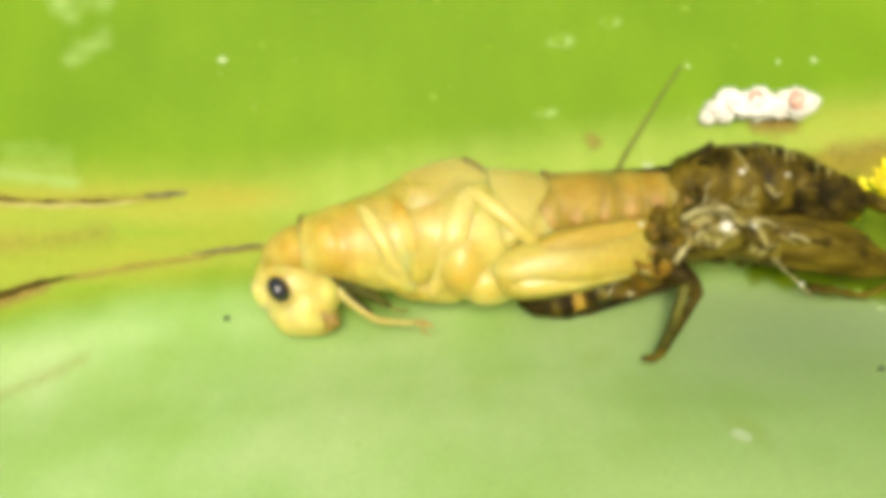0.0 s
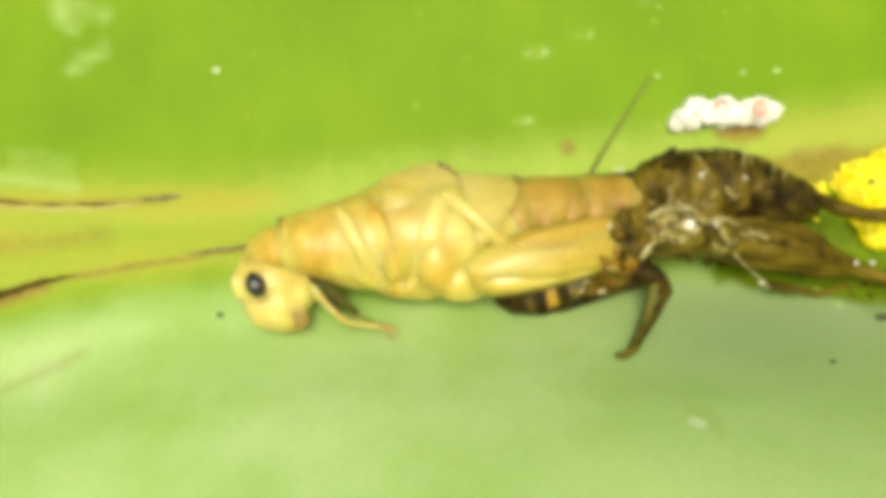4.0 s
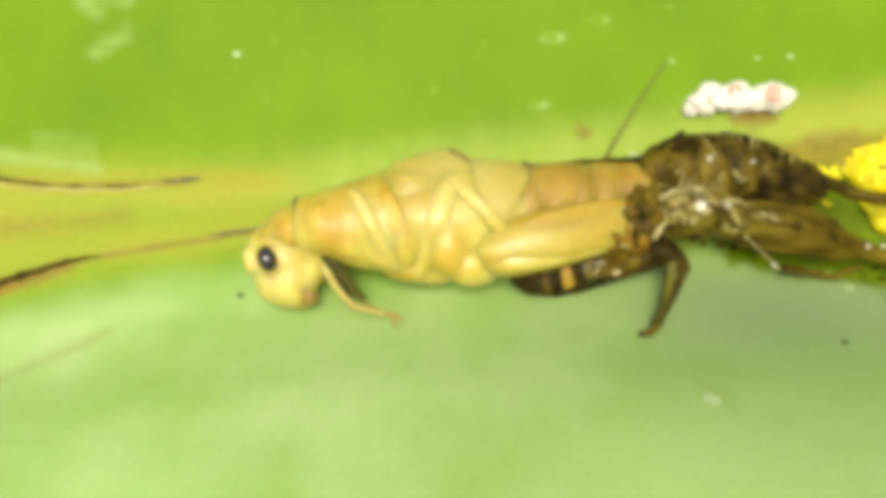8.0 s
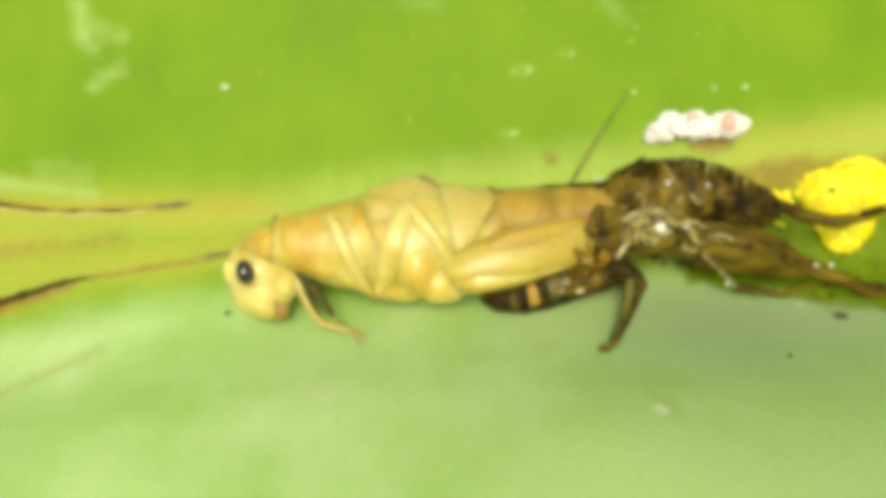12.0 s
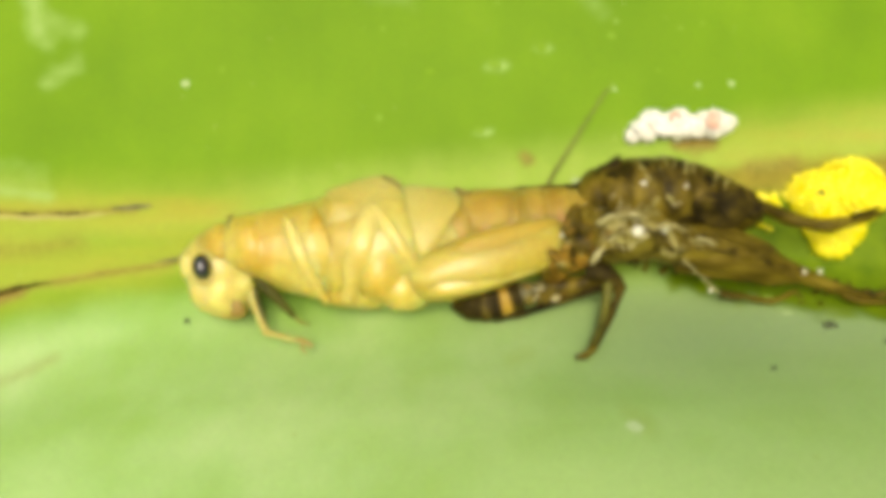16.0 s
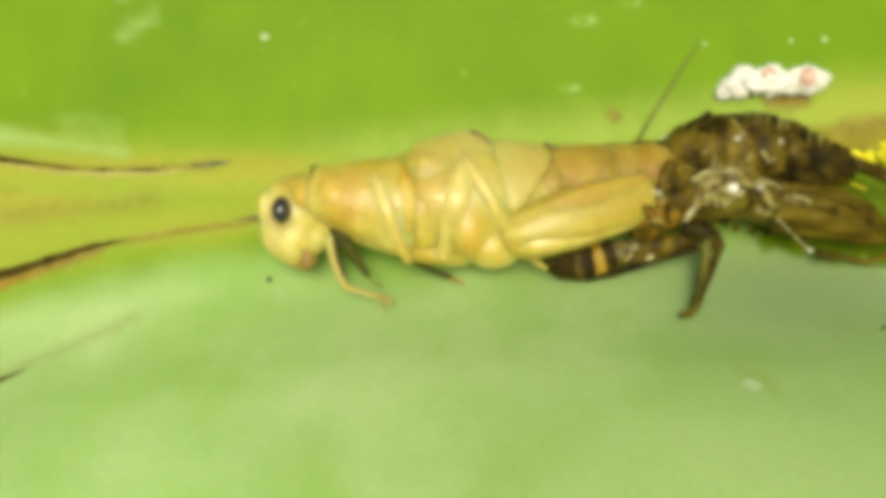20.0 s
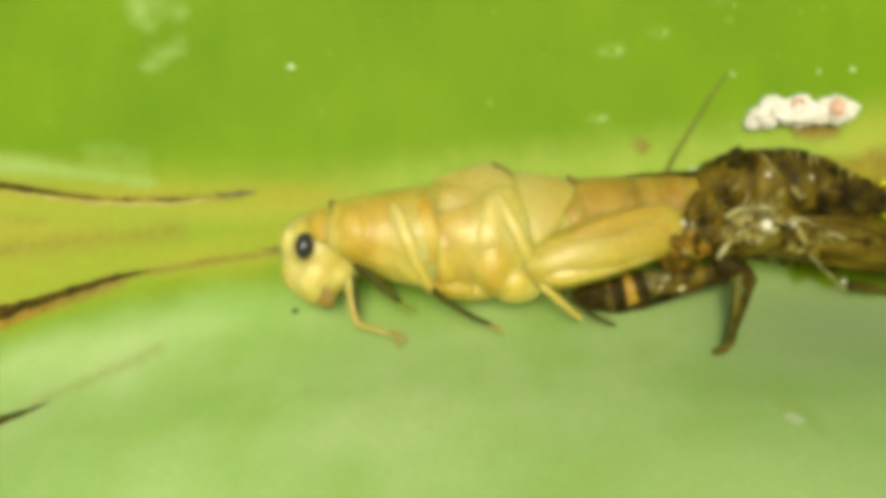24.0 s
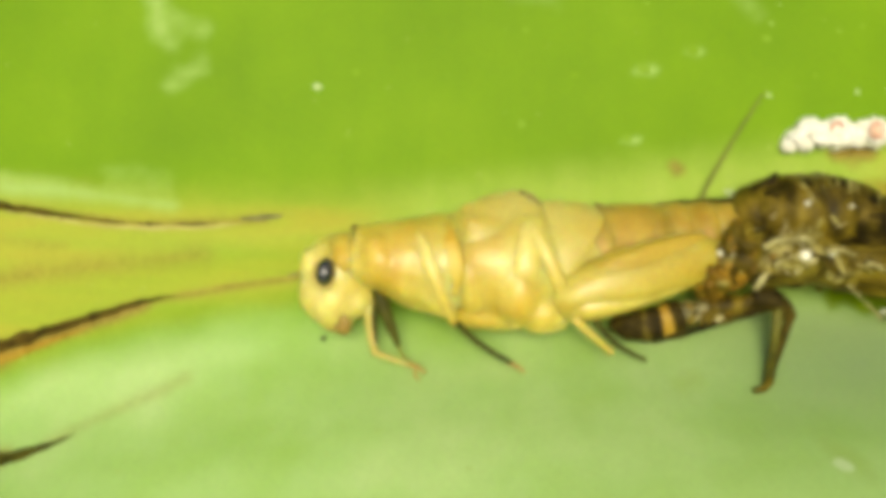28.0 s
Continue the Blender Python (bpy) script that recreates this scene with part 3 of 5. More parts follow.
part("jaw", lump(bmesh.new(), (-8.58, -3.80, 3.12), (0.30, 0.18, 0.14), -10, 0.08, 2.2, 4, 0, 20), MOUTH, head, "brown jaws")

# Front of the thorax: turns about its rear upper corner.
COLLAR_AT = (-4.99, 0.84, 3.00)
bm = loft(bmesh.new(), [((-8.66, -0.92, 2.60), 0.95, 1.30), ((-8.46, -0.92, 2.60), 1.10, 1.45), ((-7.91, -0.99, 2.65), 1.26, 1.62), ((-7.05, -1.01, 2.70), 1.46, 1.8), ((-5.92, -1.05, 2.75), 1.78, 2.0), ((-5.02, -1.05, 2.75), 1.92, 2.1), ((-4.36, -1.10, 2.70), 1.75, 1.9)], 36, 28, 0.09, 0.8, square=0.9)
lump(bm, (-7.45, -1.05, 3.80), (0.78, 1.05, 0.88), 20, 0.06, 1.2, 4)
lump(bm, (-6.56, -1.67, 3.90), (0.8, 0.6, 0.6), -50, 0.06, 1.4, 4)
lump(bm, (-5.43, -2.28, 3.80), (1.0, 0.5, 0.6), -35, 0.06, 1.4, 4)
lump(bm, (-4.80, -0.75, 3.65), (0.55, 1.45, 0.8), 14, 0.06, 1.4, 4)
hull = bm.copy()
collar = fused("collar", bm, PALE, cricket, "yellow saddle behind the head", COLLAR_AT, 0.06, 18)
top = BVHTree.FromBMesh(hull)
rows = [((x, y, top.ray_cast(Vector((x, y, 30)), Vector((0, 0, -1)))[0].z - 0.025), w, 0.05) for x, y, w in ((-5.15, 0.45, 0.10), (-5.02, -0.10, 0.30), (-4.88, -0.75, 0.40), (-4.78, -1.40, 0.36), (-4.72, -2.10, 0.14))]
part("collar_fold", loft(bmesh.new(), rows, 26, 14, 0.04, 1.6), FOLD, collar, "orange fold at the rear of the saddle")
NECK_AT = (-8.55, -0.92, 2.60)
part("collar_seam", loft(bmesh.new(), [((NECK_AT[0] + 0.10 * math.sin(q), NECK_AT[1] + 1.06 * math.cos(q), NECK_AT[2] + 1.40 * math.sin(q)), wide, 0.09) for q, wide in ((0.0, 0.10), (0.35, 0.15), (0.7, 0.10), (1.0, 0.05), (1.2, 0.02))], 24, 10), SEAM_SHADE, collar, "dark seam at the neck")
part("neck", loft(bmesh.new(), [((-9.70, -1.75, 2.40), 0.8, 1.0), ((-8.95, -1.25, 2.60), 1.08, 1.35), ((-8.40, -1.10, 2.65), 1.05, 1.40), ((-7.70, -1.15, 2.60), 1.1, 1.3)], 22, 24, 0.06, 0.9, groove=0.05, count=3), BROW, collar, "orange-tan fleshy neck")
part("collar_ridge", loft(bmesh.new(), [((-8.27, -0.07, 3.05), 0.06, 0.10), ((-6.97, 0.33, 3.10), 0.12, 0.14), ((-5.24, 0.75, 3.10), 0.10, 0.12)], 24, 10), TAN, collar, "orange-brown upper rim")

# Middle of the body: slides with the rest.
BODY_AT = (-2.39, -0.85, 2.00)
bm = loft(bmesh.new(), [((-5.52, -1.15, 2.40), 1.55, 1.7), ((-4.61, -0.92, 2.50), 2.05, 2.1), ((-3.70, -0.83, 2.60), 2.38, 2.3), ((-2.35, -0.88, 2.60), 2.35, 2.3), ((-1.23, -0.83, 2.50), 2.05, 2.1), ((-0.10, -0.61, 2.40), 1.6, 1.8), ((0.57, -0.27, 2.30), 1.2, 1.5)], 40, 32, 0.12, 0.7)
lump(bm, (-2.65, -1.84, 4.00), (0.95, 1.25, 1.0), 12, 0.08, 1.0, 4)
lump(bm, (-4.44, -1.24, 3.90), (0.72, 1.5, 0.85), 10, 0.08, 1.0, 4)
lump(bm, (-1.74, -2.62, 3.60), (1.10, 0.85, 1.05), -15, 0.08, 1.0, 4)
lump(bm, (-2.45, -1.35, 4.05), (0.62, 1.10, 0.85), 18, 0.08, 1.0, 4)
lump(bm, (-3.83, -2.87, 3.00), (1.5, 0.5, 0.95), -8, 0.07, 1.1, 4)
lump(bm, (-3.42, -0.58, 4.30), (0.5, 0.9, 0.5), 15, 0.07, 1.1, 4)
SOFT = [BVHTree.FromBMesh(bm)]
body = fused("thorax", bm, PALE, cricket, "swollen yellow thorax", BODY_AT, 0.06, 20)
bm = loft(bmesh.new(), [((-3.31, 1.54, 2.68), 0.9, 0.3), ((-3.24, 1.16, 3.43), 1.60, 0.38), ((-3.30, 0.32, 4.28), 1.45, 0.28), ((-3.92, -0.57, 4.44), 1.0, 0.24), ((-4.41, -1.47, 4.23), 0.5, 0.2)], 30, 22, 0.06, 0.9)
SOFT.append(BVHTree.FromBMesh(bm))
fused("wing_bud", bm, BUFF, body, "soft buff wing bud", None, 0.06, 14)
bm = loft(bmesh.new(), [((-0.94, 1.26, 2.88), 1.35, 0.28), ((-0.95, 0.89, 3.53), 1.5, 0.30), ((-0.93, 0.15, 4.23), 1.22, 0.24), ((-0.88, -0.57, 4.48), 0.72, 0.2), ((-0.99, -1.17, 4.53), 0.3, 0.2), ((-1.01, -1.38, 4.58), 0.08, 0.1)], 30, 22, 0.05, 0.9)
SOFT.append(BVHTree.FromBMesh(bm))
fused("wing_bud", bm, BUFF, body, "pointed buff wing bud", None, 0.06, 14)
# Shadows behind the two wing buds, drawn as dark strands.
part("bud_shadow", pipe([(-2.53, 1.78, 3.30), (-2.12, 1.58, 3.45), (-1.76, 1.24, 3.60)], 0.10, 14, 8, 0.07), SEAM_SHADE, body, "dark strip for the wing bud's shadow")
part("bud_shadow", pipe([(0.30, 1.35, 3.20), (0.60, 1.23, 3.30), (1.01, 1.17, 3.10)], 0.09, 10, 8, 0.06), SEAM_SHADE, body)

# Abdomen: overlapping rings, drawn out of the old skin.
ABDOMEN_AT = (2.63, 0.07, 2.00)
abdomen = part("abdomen", loft(bmesh.new(), [((-0.44, -0.27, 2.30), 1.5, 1.7), ((1.48, 0.02, 2.30), 1.4, 1.7), ((3.75, 0.11, 2.20), 1.22, 1.5), ((6.27, 0.20, 2.10), 1.0, 1.3), ((8.33, 0.29, 2.00), 0.8, 1.0)], 40, 24, 0.05, 0.9), TAN, cricket, "ringed tan abdomen", ABDOMEN_AT)
for k in range(6):
    u = 800 + 44 * k
    cx, cy, cz = (u - 784) * 0.0226, (441 - (450 - 5 * k)) * 0.0226, 2.3 - 0.03 * k
    r = 1.50 - 0.055 * k
    ring = loft(bmesh.new(), [((cx - 0.52, cy - 0.02, cz), r * 0.975, r * 1.13), ((cx - 0.1, cy, cz), r * 1.0, r * 1.16), ((cx + 0.36, cy + 0.02, cz), r * 1.015, r * 1.18), ((cx + 0.52, cy + 0.03, cz), r * 0.985, r * 1.145)], 12, 28, 0.05, 1.2)
    part("abdomen_ring", ring, TAN, abdomen)
    part("breathing_fold", lump(bmesh.new(), (cx + 0.12, cy - 0.1 - 0.02 * k, cz + r * 1.13), (flakes.uniform(0.22, 0.38), flakes.uniform(0.32, 0.55), 0.10), flakes.uniform(-15, 25), 0.06, 2, 3), cuticle("fold_skin", (0.52, 0.36, 0.08), (0.45, 0.27, 0.05), (0.36, 0.17, 0.025), rough=0.55) if k == 0 else bpy.data.materials["fold_skin"], abdomen)

# Hind thigh, still in the old skin at its knee.
THIGH_AT = (4.73, -0.49, 3.40)
thigh = part("hind_thigh", loft(bmesh.new(), [((-1.57, -2.36, 3.80), 0.25, 0.3), ((-1.31, -2.31, 3.90), 0.70, 0.62), ((-0.53, -2.13, 4.08), 1.02, 0.80), ((0.98, -1.72, 4.10), 1.14, 0.82), ((2.49, -1.32, 3.92), 1.10, 0.75), ((3.85, -0.93, 3.62), 0.96, 0.62), ((4.75, -0.70, 3.20), 0.66, 0.45)], 40, 26, 0.05, 0.7), THIGH, cricket, "long glossy yellow hind thigh", THIGH_AT)
part("thigh_stripe", loft(bmesh.new(), [((-0.50, -1.52, 4.52), 0.10, 0.06), ((0.90, -1.15, 4.72), 0.42, 0.14), ((2.45, -0.72, 4.48), 0.44, 0.13), ((3.75, -0.42, 4.05), 0.36, 0.12), ((4.45, -0.30, 3.70), 0.12, 0.08)], 30, 18, 0.03, 1.2), OCHRE, thigh, "ochre stripe along the thigh")
# Ridge in a paler skin: the highlight along the thigh is coloured in.
part("thigh_shine_ridge", loft(bmesh.new(), [((-1.20, -2.55, 4.42), 0.12, 0.1), ((-0.20, -2.55, 4.62), 0.40, 0.24), ((1.39, -2.28, 4.52), 0.36, 0.22), ((3.33, -1.78, 4.05), 0.28, 0.18), ((4.53, -1.38, 3.62), 0.10, 0.08)], 30, 18, 0.03, 1.2), RIDGE, thigh, "glossy ridge, the thigh's highlight in its pale colour")

# Middle leg: a sharp fold with its knee on the back, turns about the knee.
KNEE_AT = (-3.00, 0.61, 5.00)


def drape(points, rise):
    """Rows of a limb that lies on the soft body: points of (x, y, half width, half height)."""
    out = []
    for x, y, w, h in points:
        hits = [t.ray_cast(Vector((x, y, 30)), Vector((0, 0, -1)))[0] for t in SOFT]
        out.append(((x, y, max([q.z for q in hits if q] + [3.6]) + rise), w, h))
    return out


mid_leg = part("middle_leg", loft(bmesh.new(), drape([(-2.98, 0.62, 0.18, 0.12), (-3.12, 0.15, 0.38, 0.20), (-3.32, -0.50, 0.48, 0.22), (-3.54, -1.20, 0.50, 0.22), (-3.78, -1.95, 0.45, 0.22), (-4.00, -2.60, 0.34, 0.22), (-4.14, -3.02, 0.22, 0.20)], -0.09), 30, 20, 0.05, 1.0), LEG_PALE, cricket, "folded pale middle leg", KNEE_AT)
mid_shin = part("middle_shin", loft(bmesh.new(), drape([(-2.98, 0.62, 0.15, 0.12), (-2.68, 0.15, 0.25, 0.15), (-2.27, -0.50, 0.27, 0.16), (-1.83, -1.25, 0.26, 0.16), (-1.38, -2.05, 0.24, 0.16)], -0.05) + [((-0.91, -2.80, 4.42), 0.18, 0.15)], 30, 18, 0.03, 1.0), LEG_PALE, cricket, "pale shin of the middle leg", at=KNEE_AT)
FOOT_AT = (-0.91, -2.79, 4.60)
free_foot = part("foot", pipe([(-0.95, -2.74, 4.55), (-0.40, -3.15, 4.20), (0.25, -3.60, 3.75), (0.62, -3.85, 3.60)], 0.17, 24, 10, 0.09), LEG_PALE, mid_shin, at=FOOT_AT)
# Shadow beside the pale foot, modelled as a dark strand.
foot_shade = part("foot", pipe([(-0.10, -2.78, 3.60), (0.45, -3.30, 3.50), (1.15, -3.72, 3.50), (1.92, -4.01, 3.50)], 0.13, 24, 10, 0.07), DUSK, mid_shin, "dark strip for the foot's shadow", at=FOOT_AT)

# Fore leg of the near side: a narrow band across the body.
BAND_AT = (-6.08, 0.23, 4.80)
fore_leg = part("fore_leg", loft(bmesh.new(), [((x, y, top.ray_cast(Vector((x, y, 30)), Vector((0, 0, -1)))[0].z - 0.04), w, h) for x, y, w, h in ((-6.23, 0.11, 0.14, 0.10), (-5.96, -0.36, 0.27, 0.15), (-5.52, -1.31, 0.29, 0.16), (-5.09, -2.24, 0.24, 0.15))] + [((-4.57, -3.11, 3.79), 0.16, 0.13)], 26, 16), LEG_PALE, cricket, "thin pale leg pressed to the body", BAND_AT)
BAND_SHIN_AT = (-4.54, -3.08, 4.10)
# Dark skin here takes in the shadow that the shin throws.
fore_shin = part("shin", pipe([(-4.58, -3.04, 4.10), (-3.90, -3.37, 3.60), (-3.08, -3.58, 3.20), (-2.51, -3.65, 2.90)], 0.13, 24, 10, 0.09), DUSK, fore_leg, "shin darkened for its shadow on the leaf", at=BAND_SHIN_AT)
part("foot", pipe([(-2.64, -3.65, 2.95), (-2.29, -3.71, 2.80), (-1.98, -3.79, 2.70)], 0.10, 14, 8, 0.05), FOOT, fore_shin, at=BAND_SHIN_AT)

# Free legs below the head.
HIP_AT = (-7.77, -2.17, 3.40)
free_leg = part("front_leg", loft(bmesh.new(), [((-8.01, -1.97, 3.00), 0.2, 0.2), ((-7.64, -2.61, 3.15), 0.2, 0.17), ((-7.19, -3.55, 3.05), 0.16, 0.12), ((-6.70, -4.27, 3.20), 0.12, 0.09)], 24, 12, 0.03, 2.0), LIMB, cricket, "thin pale front leg", HIP_AT)
part("inner_side", loft(bmesh.new(), [((-7.62, -2.36, 3.10), 0.12, 0.10), ((-7.38, -2.80, 3.16), 0.15, 0.11), ((-7.02, -3.50, 3.08), 0.11, 0.09), ((-6.78, -3.95, 3.12), 0.05, 0.05)], 22, 10, 0.03, 2.0), DUSK, free_leg, "dark olive inner side of the leg", at=HIP_AT)
SHIN_AT = (-6.70, -4.27, 3.20)
free_shin = part("shin", pipe([(-6.76, -4.22, 3.20), (-6.05, -4.45, 3.50), (-5.30, -4.66, 3.90)], 0.12, 18, 10, 0.09, 0.03), LIMB, free_leg, at=SHIN_AT)
part("foot", pipe([(-5.42, -4.59, 3.95), (-5.10, -4.66, 4.10), (-4.80, -4.88, 4.20)], 0.10, 14, 8, 0.06), FOOT, free_shin, "rosy brown foot", at=SHIN_AT)
part("claw", pipe([(-5.12, -4.68, 4.10), (-5.16, -4.94, 4.30), (-5.00, -5.10, 4.40)], 0.07, 12, 8, 0.03), FOOT, free_shin, at=SHIN_AT)
HIP2_AT = (-7.54, -2.07, 2.90)
far_leg = part("front_leg", loft(bmesh.new(), [((-7.68, -1.94, 3.20), 0.24, 0.2), ((-7.15, -2.35, 3.40), 0.27, 0.19), ((-6.45, -2.90, 3.35), 0.20, 0.15), ((-5.70, -3.48, 3.20), 0.11, 0.10)], 22, 12, 0.03, 2.0), DUSK, cricket, "thin dark olive front leg", HIP2_AT)
part("foot", pipe([(-5.74, -3.44, 3.20), (-5.45, -3.66, 3.15), (-5.05, -3.74, 3.10)], 0.07, 14, 8, 0.05), SHIN, far_leg, at=HIP2_AT)


# ---- the shed skin ----
shed = root("shed_skin", (7.43, -0.55, 0.2), "crumpled dark brown shed skin stuck to the leaf", "insect skin")
HOME[shed.name] = (7.5, -0.5, 0.2)
GROUNDS = []


def solid(name, bm, mat, label=""):
    """A large piece of the skin, on which small ones can be laid."""
    bm.normal_update()
    tree = BVHTree.FromBMesh(bm)
    ob = part(name, bm, mat, shed, label)
    GROUNDS.append((tree, ob))
    return ob


def lie(x, y):
    """The highest point of the shed skin over a place, its upward normal, and the piece that it belongs to."""
    best, up, owner = 0.5, Vector((0, 0, 1)), shed
    for tree, ob in GROUNDS:
        hit, n, _, _ = tree.ray_cast(Vector((x, y, 30)), Vector((0, 0, -1)))
        if hit and hit.z > best:
            best, up, owner = hit.z, n if n.z > 0 else -n, ob
    return best, up, owner


def scrap(name, x, y, r, mat, lift=0.03, thick=0.1, long=None, turn=0.0, label=""):
    """A thin crumpled scale that lies on the shed skin."""
    z, up, owner = lie(x, y)
    tilt = up.to_track_quat("Z", "Y").to_euler()
    bm = lump(bmesh.new(), (0, 0, 0), (r, r * (long or flakes.uniform(0.35, 0.8)), thick), 0, r * 0.35, 1.6 / r, 3)
    m = Matrix.Translation((x, y, z + lift)) @ tilt.to_matrix().to_4x4() @ pose(0, 0, 0, 0, 0, turn)
    bmesh.ops.transform(bm, matrix=m, verts=bm.verts[:])
    return part(name, bm, mat, owner, label)


back = solid("back", loft(bmesh.new(), [((5.52, 0.94, 1.90), 0.55, 0.9), ((5.81, 1.07, 2.10), 1.05, 1.5), ((6.48, 1.16, 2.20), 1.32, 1.9), ((8.04, 1.24, 2.30), 1.56, 2.1), ((9.43, 1.11, 2.20), 1.52, 2.0), ((10.73, 0.80, 2.00), 1.25, 1.8), ((11.82, 0.57, 1.80), 0.95, 1.4), ((12.62, 0.53, 1.60), 0.4, 0.7)], 90, 40, 0.13, 0.9, groove=0.06, count=9), SHED, "humped ringed brown back")
chest = solid("chest", loft(bmesh.new(), [((5.13, -0.61, 2.40), 0.6, 0.9), ((5.93, -0.43, 2.80), 1.1, 1.3), ((7.23, -0.34, 3.00), 1.1, 1.3), ((8.83, -0.61, 2.80), 0.95, 1.1), ((10.73, -0.95, 2.40), 0.75, 0.9), ((12.44, -1.30, 2.00), 0.5, 0.6)], 46, 26, 0.22, 1.2), OLIVE, "wrinkled olive-brown chest")
shell_front = solid("head_shell", lump(bmesh.new(), (4.12, -1.45, 3.32), (0.95, 0.78, 1.0), 50, 0.50, 1.9, 5), AMBER, "amber-brown split head shell")
shell_rear = solid("head_shell", lump(bmesh.new(), (5.23, -0.77, 3.30), (0.62, 0.75, 0.7), 10, 0.32, 1.7, 4), OLIVE)
for u, v, ru, rv, rz in ((1128,338,22,12,10), (1180,337,20,13,-10), (1222,354,24,14,-25), (1258,380,26,16,-30), (1262,418,58,34,-24), (1300,400,36,26,10), (1215,440,36,18,-15), (1318,418,14,26,0), (1075,352,30,14,24), (1092,348,14,24,-20), (1268,404,30,22,-22), (1232,418,30,18,-24)):
    scrap("dark_plate", (u - 784) * 0.0224, (441 - v) * 0.0224, ru * 0.0224, SHED_DARK, 0.0, 0.05, rv / ru, rz, "nearly black brown plate")
for k in range(88):
    u, w = flakes.uniform(0, 1), flakes.uniform(-1, 1)
    if k < 38:
        x, y, mats = 5.6 + 6.2 * u, 1.05 - 0.7 * u * u + w * (1.3 - abs(u - 0.45)), (SHED, SHED, SHED_DARK, SHEATH)
    else:
        x, y, mats = 5.0 + 6.5 * u, -0.5 - 1.0 * u + 0.75 * w, (SHEATH, SHEATH, OLIVE, SHED, PAPER, SHED_DARK)
    scrap("skin_flake", x, y, flakes.uniform(0.10, 0.32), flakes.choice(mats), -0.01, 0.03, None, flakes.uniform(0, 180))
for k in range(34):
    u, w = flakes.uniform(0, 1), flakes.uniform(-0.5, 0.5)
    scrap("shell_scrap", 3.5 + 2.7 * u, -1.80 + 1.3 * u + 1.2 * w, flakes.uniform(0.10, 0.28), flakes.choice((AMBER, SHED_DARK, SHED_DARK, SHEATH, OLIVE, PAPER)), 0.01, 0.06, None, flakes.uniform(0, 180))
for u, v, w, x in ((1086,352,1098,384), (1112,340,1126,370), (1131,332,1138,356), (1145,326,1149,360), (1162,322,1160,350), (1177,324,1170,346), (1198,328,1188,356), (1214,332,1204,352), (1233,340,1218,370), (1252,352,1240,376), (1270,366,1258,390), (1290,398,1292,430)):
    run = []
    for f in (0.0, 0.35, 0.7, 1.0):
        x0, y0 = (u + (w - u) * f - 784) * 0.0224, (441 - v - (x - v) * f) * 0.0224
        run.append((x0, y0, lie(x0, y0)[0] + 0.06))
    part("ring_edge", pipe(run, 0.055, 18, 8, 0.035, 0.04), PAPER if u % 3 else OLIVE, back, "pale edge of a ring")
for base, tip, wide in (((5.75, 1.45, 2.9), (6.28, 2.42, 3.35), 0.34), ((6.15, 1.75, 3.1), (6.72, 2.68, 3.30), 0.38), ((5.45, 1.15, 2.8), (5.72, 1.98, 3.10), 0.26)):
    mid = tuple((a + b) / 2 for a, b in zip(base, tip))
    part("crest_flap", loft(bmesh.new(), [(base, wide, 0.22), (mid, wide * 0.8, 0.18), (tip, 0.04, 0.05)], 18, 14, 0.09, 1.8), SHED_DARK, back, "dark pointed flap at the split")
flap = solid("split_flap", lump(bmesh.new(), (4.80, -0.42, 3.92), (0.62, 0.92, 0.46), 14, 0.40, 2.0, 5), SHED, "olive flap over the thigh")
for k in range(26):
    u, w = flakes.uniform(-1, 1), flakes.uniform(-1, 1)
    scrap("flap_scrap", 4.70 + 0.68 * u, -0.45 + 0.95 * w, flakes.uniform(0.10, 0.26), flakes.choice((SHED, AMBER, AMBER, OLIVE, SHEATH, PAPER)), 0.0, 0.06, None, flakes.uniform(0, 180))
part("front_rim", pipe([(5.33, 1.41, 2.60), (5.53, 0.90, 3.40), (5.35, 0.28, 3.70), (5.07, -0.20, 3.80)], 0.20, 20, 10, 0.14, 0.12), SHED, back, "dark split rim")
# Rim of the old skin, run on along the abdomen as its shadow line.
part("back_rim_shade", pipe([(1.16, 1.31, 2.30), (2.60, 1.42, 2.40), (3.94, 1.46, 2.60), (4.81, 1.47, 2.80), (5.69, 1.58, 2.90)], 0.06, 30, 8, 0.16, 0.05), SHED_DARK, shed)

for u, v, ru, rv, rz in ((1146,404,12,5,24), (1172,400,10,4,-18), (1128,418,14,6,40), (1072,438,30,13,14), (1128,440,24,10,-12), (1100,468,26,12,20), (1168,456,28,9,-10), (1230,474,20,8,-18), (1050,470,16,10,40), (1190,488,24,8,-14), (1145,425,16,8,0)):
    scrap("torn_lining", (u - 784) * 0.0218, (441 - v) * 0.0218, ru * 0.0218, PAPER, 0.02, 0.06, rv / ru, rz, "torn pale lining")

